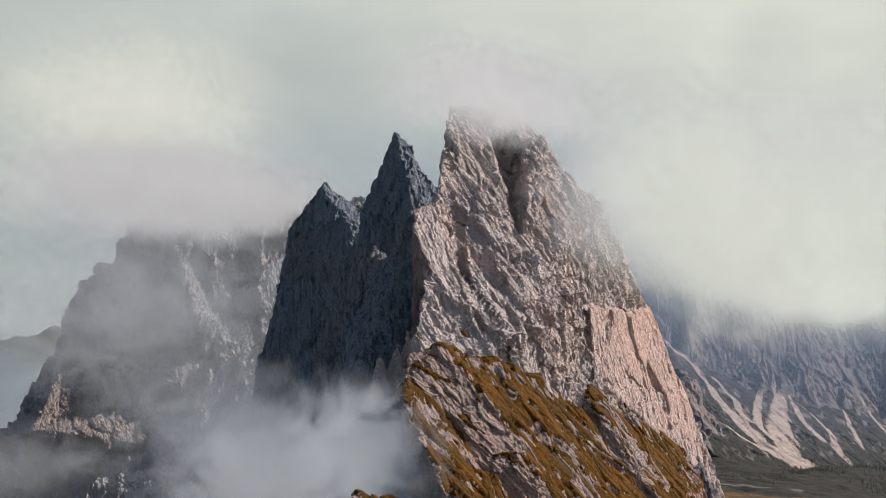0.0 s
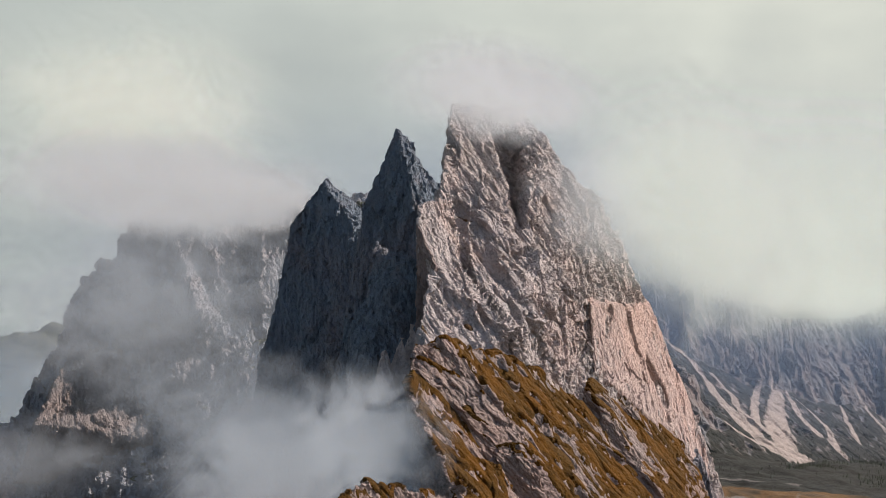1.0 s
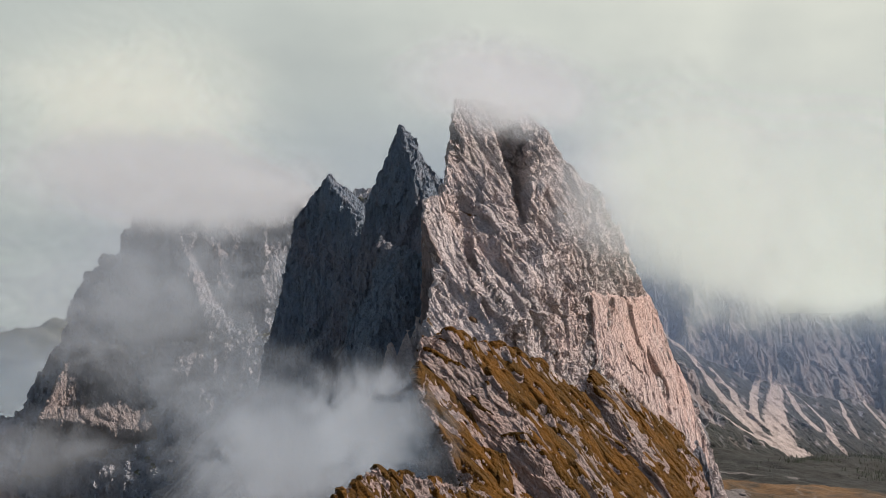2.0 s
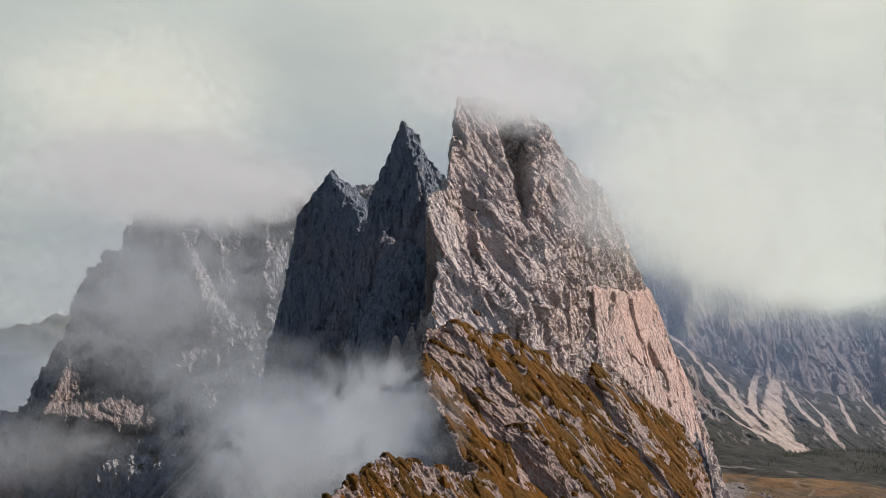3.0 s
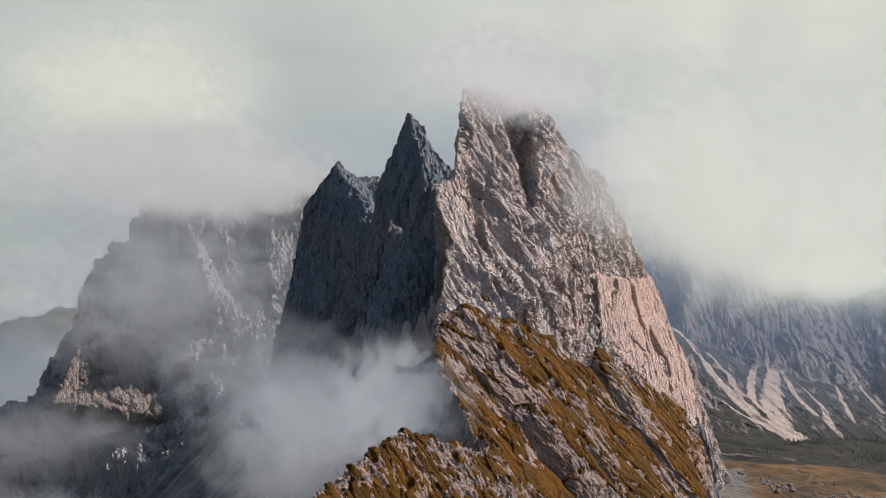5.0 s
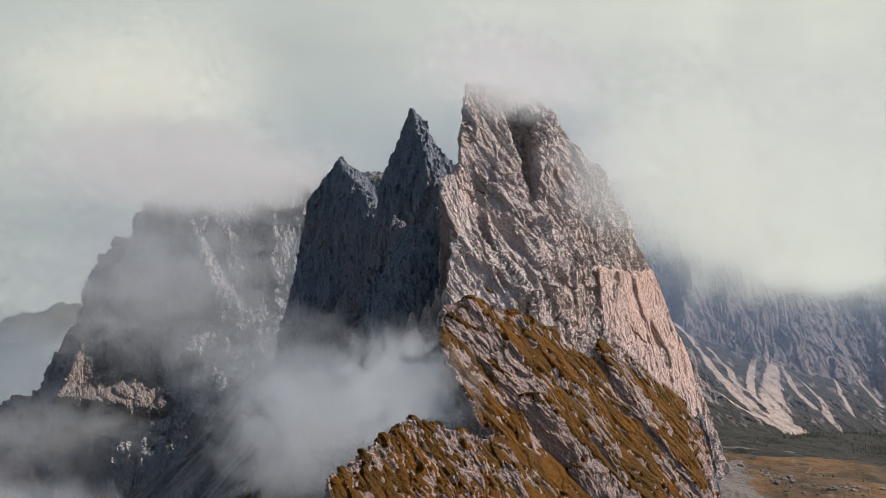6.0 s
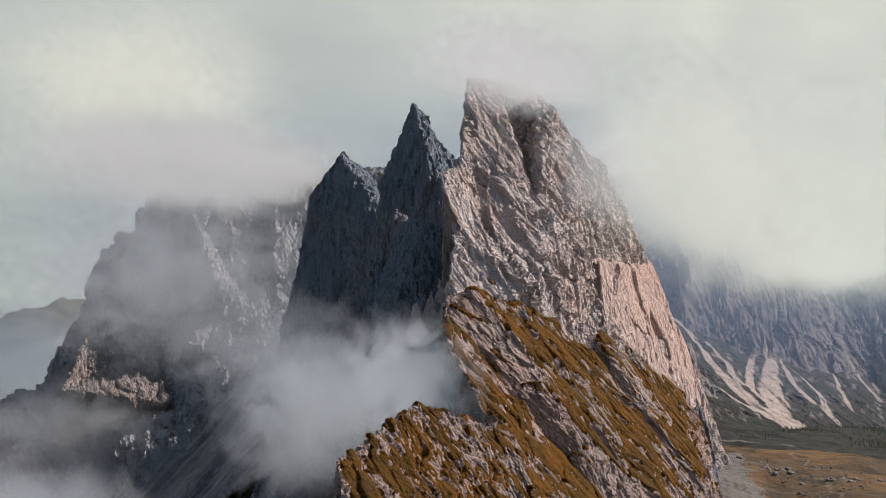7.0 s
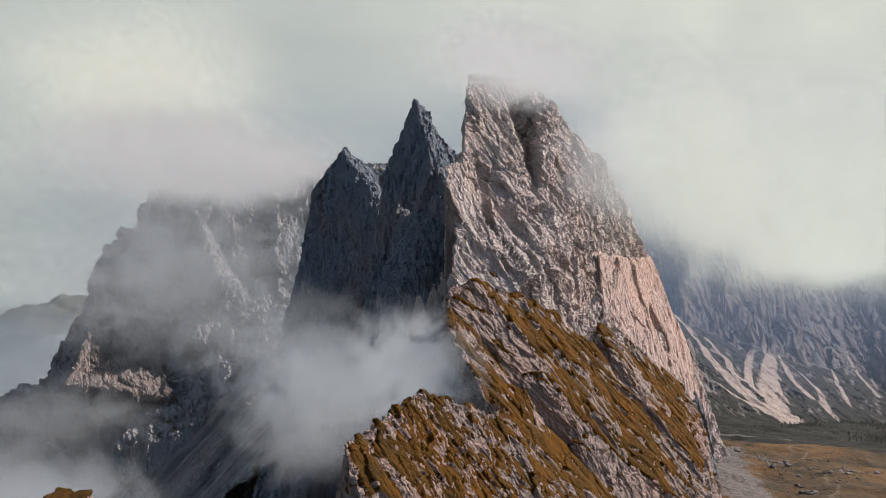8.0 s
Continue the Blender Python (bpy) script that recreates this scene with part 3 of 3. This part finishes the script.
FOOT_Y = [3740, 3656, 3694, 3877, 3982, 4082, 4360, 4430, 4470]


def range_height(x, y):
    p = flat_points(x, y)
    talus = 140 - 0.664 * (x - 1200) + 0.497 * (y - 3600)
    foot = np.interp(x, FOOT_X, FOOT_Y)
    foot = foot + 70 * octaves(p / 190.0, 3) + 50 * (0.55 - ridged(np.stack([x + 0.35 * y, 0.3 * y, 0 * x], 1) / 150.0, 3, 0.6))
    up = y - foot
    steep = np.interp(x, [1350, 1600, 1900, 2200], [2.5, 1.35, 1.5, 2.4])
    edge = 140 - 0.664 * (x - 1200) + 0.497 * (foot - 3600)
    cliff = np.maximum(edge, 40) + steep * up
    top = np.interp(x, [700, 1250, 1340, 1460, 1574, 1690, 1872, 2400], [880, 860, 800, 640, 590, 550, 540, 560]) + 55 * octaves(p / 120.0, 3)
    cliff = np.minimum(cliff, top + 0.15 * up)
    z = np.where(up > 0, np.maximum(np.minimum(talus, top), cliff), talus)
    crag = 372 - 1.62 * np.maximum(x - 750, 0) - 0.5 * np.maximum(750 - x, 0) - 1.2 * np.abs(y - 3215) + 40 * octaves(p / 60.0, 3)
    z = np.maximum(np.maximum(z, crag), valley(x, y) - 6)
    return z + 5 * octaves(p / 60.0, 3)


def range_material():
    m, n = material("far_cliffs_and_scree")
    at = n.add("NewGeometry")
    spot = at.outputs["Position"]
    steep = n.add("Attribute", p_attribute_name="bare").outputs["Fac"]
    scree = n.add("Attribute", p_attribute_name="scree").outputs["Fac"]
    wall = n.mix(n.step(n.noise(n.stretch(spot, 1, 1, 0.22), 0.014, 7.0, 0.68, 0.6), 0.4, 0.65), (0.15, 0.152, 0.165), (0.22, 0.178, 0.165))
    wall = n.mix(n.step(n.noise(spot, 0.05, 6.0, 0.7), 0.45, 0.7, 0.0, 0.6), wall, (0.09, 0.092, 0.10))
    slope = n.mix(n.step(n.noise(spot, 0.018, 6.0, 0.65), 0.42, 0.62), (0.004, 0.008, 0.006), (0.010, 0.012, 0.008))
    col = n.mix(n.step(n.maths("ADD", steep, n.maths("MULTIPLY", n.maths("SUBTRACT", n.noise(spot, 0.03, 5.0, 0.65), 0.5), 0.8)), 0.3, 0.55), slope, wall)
    pale = n.mix(n.step(n.noise(spot, 0.06, 5.0, 0.65), 0.35, 0.65), (0.37, 0.32, 0.295), (0.25, 0.215, 0.20))
    streak = n.noise(n.stretch(n.stretch(spot, 1, 1, 1, (0, 0, -20)), 1.0, 0.16, 0.3), 0.06, 5.0, 0.65, 0.3)
    col = n.mix(n.step(n.maths("ADD", scree, n.maths("MULTIPLY", n.maths("SUBTRACT", streak, 0.5), 1.5)), 0.36, 0.56), col, pale)
    s = n.add("BsdfPrincipled", Roughness=0.95, Base_Color=col, Normal=n.add("Bump", Strength=0.9, Distance=8.0, Height=n.noise(spot, 0.05, 7.0, 0.65)).outputs[0])
    n.add("OutputMaterial", Surface=s.outputs[0])
    return m


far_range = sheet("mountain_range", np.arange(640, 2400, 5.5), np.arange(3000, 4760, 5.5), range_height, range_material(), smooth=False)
verts = points_of(far_range)
quads = np.array([f.vertices[:] for f in far_range.data.polygons])
bare = soft_step(0.84 - relaxed(normals(verts, quads), quads, 4)[:, 2], 0.0, 0.22)
moved, _ = weathered(verts, quads, size=3.2, big=9.0, ribs=6.0, gullies=3.5, blocks=0.6, chips=0.2, seed=90.0, short=1.5)
far_range.data.vertices.foreach_set("co", (verts + bare[:, None] * (moved - verts)).ravel())
far_range.data.update()
cover_of(far_range, "bare", bare)
loose = np.zeros(len(verts))
for head, tail, *line in FANS:
    d, along = near_line(verts[:, 0], verts[:, 1], line)
    loose = np.maximum(loose, 1.25 - d / (head + (tail - head) * along))
cover_of(far_range, "scree", loose.clip(0, 1))
tagged(far_range, "far grey limestone range above pale scree fans", "mountain")


def hill_height(x, y):
    p = flat_points(x, y)
    west = 444 - 0.62 * np.hypot(np.maximum(np.abs(x + 1560) - 14, 0), 0.8 * (y - 3764))
    east = 474 - 0.55 * np.hypot(np.maximum(np.abs(x + 1402) - 42, 0), 0.8 * (y - 3764))
    return np.maximum(np.maximum(west, east), 310 - 0.5 * np.abs(y - 3764)) + 40 * (ridged(p / 110.0, 4, 0.55) - 0.6) + 12 * octaves(p / 60.0, 3)


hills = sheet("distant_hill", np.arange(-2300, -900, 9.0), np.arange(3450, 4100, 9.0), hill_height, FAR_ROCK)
cover_of(hills, "turf", np.ones(len(hills.data.vertices)))
tagged(hills, "low green and brown hills beyond the massif", "hill")

# ---- crags low on the massif's side ----
outcrop = wedge((-745, 1690, 288, -80, 12), (-800, 1690, 288, 180, 15), (-745, 1690, 288, -10, 25), (-760, 1700, 290, -60, 72), (-745, 1800, 280, 90, 10))
rock("rock_outcrop", outcrop, (-860, 1600, 60), (-640, 1820, 320), 3.0, LIMESTONE, massif, big=4.0, ribs=4.0, seed=111.0)
# buttress with its shade put into the rock colour
buttress = wedge((-138, 772, 380, -60, 14), (-138, 772, 380, -125, 12), (-138, 772, 380, 178, 24), (-138, 800, 380, 80, 25))
rock("shaded_buttress", buttress, (-270, 700, 120), (-20, 900, 410), 3.2, SHADE_ROCK, north, seed=117.0, **SHADED)


# ---- boulders and conifers in the valley ----
rng = random.Random(8)


def boulder_mesh(k):
    bm = bmesh.new()
    bmesh.ops.create_icosphere(bm, subdivisions=3, radius=1.0)
    for v in bm.verts:
        c = v.co.copy()
        r = 1.0 + 0.35 * noise.noise(c * 0.9 + Vector((k * 7, 0, 0))) + 0.16 * noise.noise(c * 2.6 + Vector((0, k * 5, 0)))
        v.co = Vector((c.x * 1.15, c.y * 0.9, c.z * 0.75)) * r
        for i in range(4):
            n = Vector((noise.noise(Vector((k, i, 1))), noise.noise(Vector((k, i, 2))), noise.noise(Vector((k, i, 3))))).normalized()
            over = v.co.dot(n) - 0.72
            if over > 0:
                v.co -= n * over * 0.85
    me = bpy.data.meshes.new("boulder")
    bm.to_mesh(me)
    bm.free()
    me.materials.append(BOULDER)
    return me


BOULDER = rock_material("boulder_limestone", (0.20, 0.19, 0.185), (0.23, 0.195, 0.175), (0.09, 0.09, 0.09), bump=0.5)
shapes = [boulder_mesh(k) for k in range(6)]


def height_at(x, y):
    return float(valley(np.array([x], float), np.array([y], float))[0])


for x0, y0, x1, y1, wide, many in ((445, 1640, 480, 1420, 26, 80), (470, 1420, 430, 1250, 26, 60), (560, 1380, 480, 1200, 34, 80), (640, 1420, 600, 1300, 24, 50), (420, 1160, 390, 1060, 18, 26)):
    for _ in range(many):
        t = rng.random()
        x, y = x0 + (x1 - x0) * t + rng.gauss(0, wide * 0.5), y0 + (y1 - y0) * t + rng.gauss(0, wide * 0.5)
        size = 0.9 + 4.0 * rng.random() ** 4
        ob = new("boulder", rng.choice(shapes))
        ob.matrix_world = pose(x, y, height_at(x, y) + 0.25 * size, rng.uniform(-20, 20), rng.uniform(-20, 20), rng.uniform(0, 360)) @ Matrix.Diagonal((size, size, size * rng.uniform(0.7, 1.1), 1))
        tagged(ob, "weathered grey boulder lying in alpine meadow", "boulder", "meadow boulders")


def needle_material():
    m, n = material("conifer_needles")
    c = n.noise(n.add("NewGeometry").outputs["Position"], 0.6, 4.0, 0.6)
    s = n.add("BsdfPrincipled", Roughness=0.85, Base_Color=n.mix(n.step(c, 0.35, 0.65), (0.016, 0.026, 0.016), (0.034, 0.046, 0.022)))
    n.add("OutputMaterial", Surface=s.outputs[0])
    return m


def bark_material():
    m, n = material("bark")
    c = n.noise(n.stretch(n.add("NewGeometry").outputs["Position"], 1, 1, 0.2), 4.0, 4.0, 0.6)
    s = n.add("BsdfPrincipled", Roughness=0.95, Base_Color=n.mix(c, (0.05, 0.035, 0.025), (0.11, 0.08, 0.06)))
    n.add("OutputMaterial", Surface=s.outputs[0])
    return m


NEEDLES, BARK = needle_material(), bark_material()


def boughs(r, tall, tiers=7, sides=9):
    """Drooping ragged tiers of boughs on a stem of that height, as points and faces."""
    p, q = [], []
    for k in range(tiers):
        low = tall * (0.10 + 0.82 * k / tiers)
        wide = 0.21 * tall * (1 - 0.88 * k / tiers) * r.uniform(0.85, 1.15)
        top = len(p)
        p.append((0, 0, min(tall, low + tall * 0.24)))
        for i in range(sides):
            a = 2 * math.pi * (i + r.uniform(-0.3, 0.3)) / sides
            d = wide * (r.uniform(0.55, 0.75) if i % 2 else r.uniform(0.85, 1.2))
            p.append((d * math.cos(a), d * math.sin(a), low + r.uniform(-0.03, 0.03) * tall))
        for i in range(sides):
            q.append((top, top + 1 + i, top + 1 + (i + 1) % sides))
    return p, q


def conifer(k):
    r = random.Random(k)
    tall = 9.0
    tree = tagged(new("conifer"), "dark green conifer standing in alpine meadow", "tree", "valley conifers")
    bm = bmesh.new()
    bmesh.ops.create_cone(bm, segments=7, radius1=0.28, radius2=0.05, depth=tall * 0.9, cap_ends=True, matrix=pose(0, 0, tall * 0.45))
    me = bpy.data.meshes.new("trunk")
    bm.to_mesh(me)
    bm.free()
    me.materials.append(BARK)
    new("trunk", me).parent = tree
    me = bpy.data.meshes.new("crown")
    p, q = boughs(r, tall)
    me.from_pydata(p, [], q)
    me.materials.append(NEEDLES)
    new("crown", me).parent = tree
    return tree


kinds = [conifer(k) for k in range(3)]
sites = []
for x0, y0, x1, y1, wide, many in ((700, 2230, 800, 2600, 50, 26), (820, 2500, 980, 2900, 60, 30), (520, 1560, 600, 1480, 30, 8), (610, 1380, 640, 1330, 30, 8), (620, 2350, 700, 2420, 40, 10)):
    for _ in range(many):
        t = rng.random()
        sites.append((x0 + (x1 - x0) * t + rng.gauss(0, wide * 0.5), y0 + (y1 - y0) * t + rng.gauss(0, wide * 0.5)))
for i, (x, y) in enumerate(sites):
    m = pose(x, y, height_at(x, y) - 0.2, 0, 0, rng.uniform(0, 360)) @ Matrix.Diagonal((*[rng.uniform(0.4, 0.85)] * 3, 1))
    if i < 3:
        kinds[i].matrix_world = m
    else:
        spun = copy_thing(kinds[i % 3], Matrix.Identity(4))
        spun.matrix_world = m

p, q = [], []
heights = {}
for x0, y0, x1, y1, wide, many in ((1150, 2500, 1500, 3100, 170, 700), (1450, 3400, 1800, 3800, 170, 900), (1000, 2950, 1240, 3260, 60, 160), (1050, 2300, 1250, 2600, 90, 300)):
    for _ in range(many):
        t = rng.random()
        x, y = x0 + (x1 - x0) * t + rng.gauss(0, wide * 0.5), y0 + (y1 - y0) * t + rng.gauss(0, wide * 0.5)
        heights[(x, y)] = 0.0
where = np.array(list(heights))
tops = np.maximum(valley(where[:, 0], where[:, 1]), range_height(where[:, 0], where[:, 1]))
tops = np.where(where[:, 1] > 3000, tops, valley(where[:, 0], where[:, 1]))
for (x, y), z in zip(where, tops):
    a, b = boughs(rng, rng.uniform(8, 15), 4, 6)
    first = len(p)
    p += [(x + u, y + v, z - 0.5 + h) for u, v, h in a]
    q += [tuple(first + i for i in f) for f in b]
me = bpy.data.meshes.new("conifer_wood")
me.from_pydata(p, [], q)
me.materials.append(NEEDLES)
tagged(new("conifer_wood", me), "dark conifer wood on the far valley side", "wood", kind="stuff")


# ---- cloud and mist ----
def mist_material(name, colour, density, scale, lo, hi, seed, detail, edge):
    """Thin vapour lit by the sun, whose cover thins out in wisps and towards the rim of its sheet."""
    m, n = material(name)
    uv = n.add("UVMap", p_uv_map="sheet").outputs[0]
    sep = n.add("SeparateXYZ", Vector=uv)
    dx = n.maths("MULTIPLY", n.maths("SUBTRACT", sep.outputs[0], 0.5), 2.0)
    dy = n.maths("MULTIPLY", n.maths("SUBTRACT", sep.outputs[1], 0.5), 2.0)
    r = n.maths("SQRT", n.maths("ADD", n.maths("MULTIPLY", dx, dx), n.maths("MULTIPLY", dy, dy)))
    spot = n.add("Mapping", Vector=n.add("NewGeometry").outputs["Position"], Location=(seed * 97, seed * 61, seed * 83)).outputs[0]
    wisp = n.noise(n.stretch(spot, 1.0, 1.0, 1.25), scale, detail, 0.60, 1.6)
    body = n.maths("SUBTRACT", wisp, n.maths("MULTIPLY", r, edge))
    alpha = n.maths("MULTIPLY", n.maths("POWER", n.step(body, lo, hi), 1.5), n.step(r, 0.25, 0.98, density, 0.0))
    d = n.add("BsdfDiffuse", Color=(*colour, 1.0)).outputs[0]
    n.add("OutputMaterial", Surface=n.add("MixShader", i0=alpha, i1=n.add("BsdfTransparent").outputs[0], i2=d).outputs[0])
    return m


def bank(name, label, centre, width, tall, density, scale, lo, hi, seed, edge=0.35, layers=5, depth=0.0, colour=(0.82, 0.90, 0.95), detail=5.0, turn=38.0, lean=-16.0):
    """A bank of vapour: several thin billowing layers one behind the other, turned a little to the sun."""
    nu, nv = 14, 9
    p, q, uv = [], [], []
    depth = depth or 0.3 * width
    clear = (1 - density) ** layers
    layers = max(layers, math.ceil(math.log(clear) / math.log(0.78)))
    density = 1 - clear ** (1 / layers)
    for k in range(layers):
        back = ((k + 0.5) / layers - 0.5) * depth
        first = len(p)
        for i in range(nu + 1):
            for j in range(nv + 1):
                a, b = 2 * i / nu - 1, 2 * j / nv - 1
                y = 0.02 * width * noise.noise(Vector((a * 1.3 + centre[0], b * 1.3 + k, centre[1])))
                p.append((a * width / 2, y + back, b * tall / 2))
                uv.append(((a + 1) / 2, (b + 1) / 2))
        for i in range(nu):
            for j in range(nv):
                c = first + i * (nv + 1) + j
                q.append((c, c + nv + 1, c + nv + 2, c + 1))
    me = bpy.data.meshes.new(name)
    me.from_pydata(p, [], q)
    me.polygons.foreach_set("use_smooth", [True] * len(q))
    layer = me.uv_layers.new(name="sheet")
    for loop in me.loops:
        layer.data[loop.index].uv = uv[loop.vertex_index]
    me.materials.append(mist_material(name + "_vapour", colour, density, scale, lo, hi, seed, detail, edge))
    ob = new(name, me)
    ob.matrix_world = Matrix.Translation(centre) @ pose(0, 0, 0, 0, 0, turn) @ pose(0, 0, 0, lean)
    ob.visible_shadow = False
    return tagged(ob, label, "cloud", kind="stuff")


# gorge
STILL = dict(turn=12.0, lean=-30.0, detail=8.0, edge=0.45, colour=(0.48, 0.535, 0.575))
bank("mist_bank", "pale mist rising beside the turfed ridge", (-44, 550, 430), 125, 120, 0.40, 0.030, 0.10, 0.40, 3.0, depth=30, **STILL)
bank("mist_bank", "grey mist bank filling the gorge", (-92, 530, 420), 190, 105, 0.28, 0.026, 0.10, 0.42, 9.0, depth=44, **STILL)
bank("mist_bank", "thin grey mist drifting up out of the gorge", (-132, 560, 448), 210, 110, 0.12, 0.022, 0.12, 0.44, 27.0, depth=50, **STILL)
bank("mist_bank", "pale mist lying low in the gorge", (-98, 520, 392), 165, 80, 0.15, 0.024, 0.10, 0.42, 12.0, depth=44, **STILL)
bank("mist_bank", "thin mist under the shaded spires", (-150, 980, 390), 300, 200, 0.14, 0.012, 0.12, 0.46, 14.0, **STILL)
bank("mist_bank", "thin mist round the massif's foot", (-600, 1480, 285), 460, 200, 0.12, 0.011, 0.12, 0.46, 83.0, **STILL)
bank("mist_bank", "thin mist drifting before the massif", (-420, 1450, 520), 880, 440, 0.24, 0.008, 0.10, 0.46, 22.0, **STILL)
bank("mist_bank", "low mist lying in the gorge mouth", (-280, 520, 352), 240, 90, 0.36, 0.020, 0.06, 0.38, 29.0, **STILL)
bank("mist_bank", "pale mist behind the massif", (-1250, 2600, 250), 1700, 370, 0.72, 0.004, 0.04, 0.34, 73.0, turn=0.0, lean=-30.0, detail=7.0, colour=(0.46, 0.53, 0.57))
# caps
SOFT = (0.47, 0.51, 0.54)
bank("cloud_cap", "white cloud wrapped round the summit", (48, 835, 688), 290, 105, 0.50, 0.016, 0.06, 0.36, 31.0, depth=60, colour=SOFT, detail=7.0)
bank("cloud_cap", "pale cloud lying on the massif", (-420, 1640, 705), 800, 200, 0.62, 0.007, 0.04, 0.40, 37.0, depth=150, colour=(0.42, 0.455, 0.48), detail=7.0)
# the far side
BRIGHT = (0.51, 0.575, 0.56)
bank("cloud_bank", "bright cloud hiding the far crest", (1350, 2950, 765), 3000, 720, 0.60, 0.0026, 0.04, 0.34, 44.0, edge=0.3, depth=500, colour=BRIGHT, detail=7.0)
bank("cloud_bank", "pale cloud lying along the far cliffs", (1260, 3250, 600), 950, 270, 0.80, 0.005, 0.04, 0.36, 48.0, edge=0.3, depth=250, colour=BRIGHT, detail=7.0)
bank("cloud_bank", "bright thin cloud beside the peak", (225, 870, 600), 400, 330, 0.40, 0.010, 0.06, 0.46, 52.0, depth=60, colour=BRIGHT, detail=7.0)
bank("cloud_bank", "thin cloud drifting across the peak's face", (122, 800, 590), 200, 200, 0.13, 0.014, 0.10, 0.44, 55.0, depth=30, colour=SOFT, detail=8.0, edge=0.45)
bank("cloud_bank", "white puffs of cloud high above the massif", (-950, 3200, 1140), 1300, 800, 0.30, 0.0030, 0.16, 0.42, 58.0, depth=400, colour=(0.57, 0.62, 0.58), detail=7.0)
bank("haze_layer", "thin blue haze before the far range", (900, 3480, 700), 5600, 1700, 0.105, 0.001, -1.0, -0.5, 61.0, edge=0.2, layers=6, depth=600, colour=(0.38, 0.48, 0.66), turn=10.0)
bank("haze_layer", "thin blue haze across the valley", (900, 2000, 700), 3600, 1300, 0.012, 0.001, -1.0, -0.5, 67.0, edge=0.2, layers=2, depth=300, colour=(0.38, 0.48, 0.66), turn=10.0)
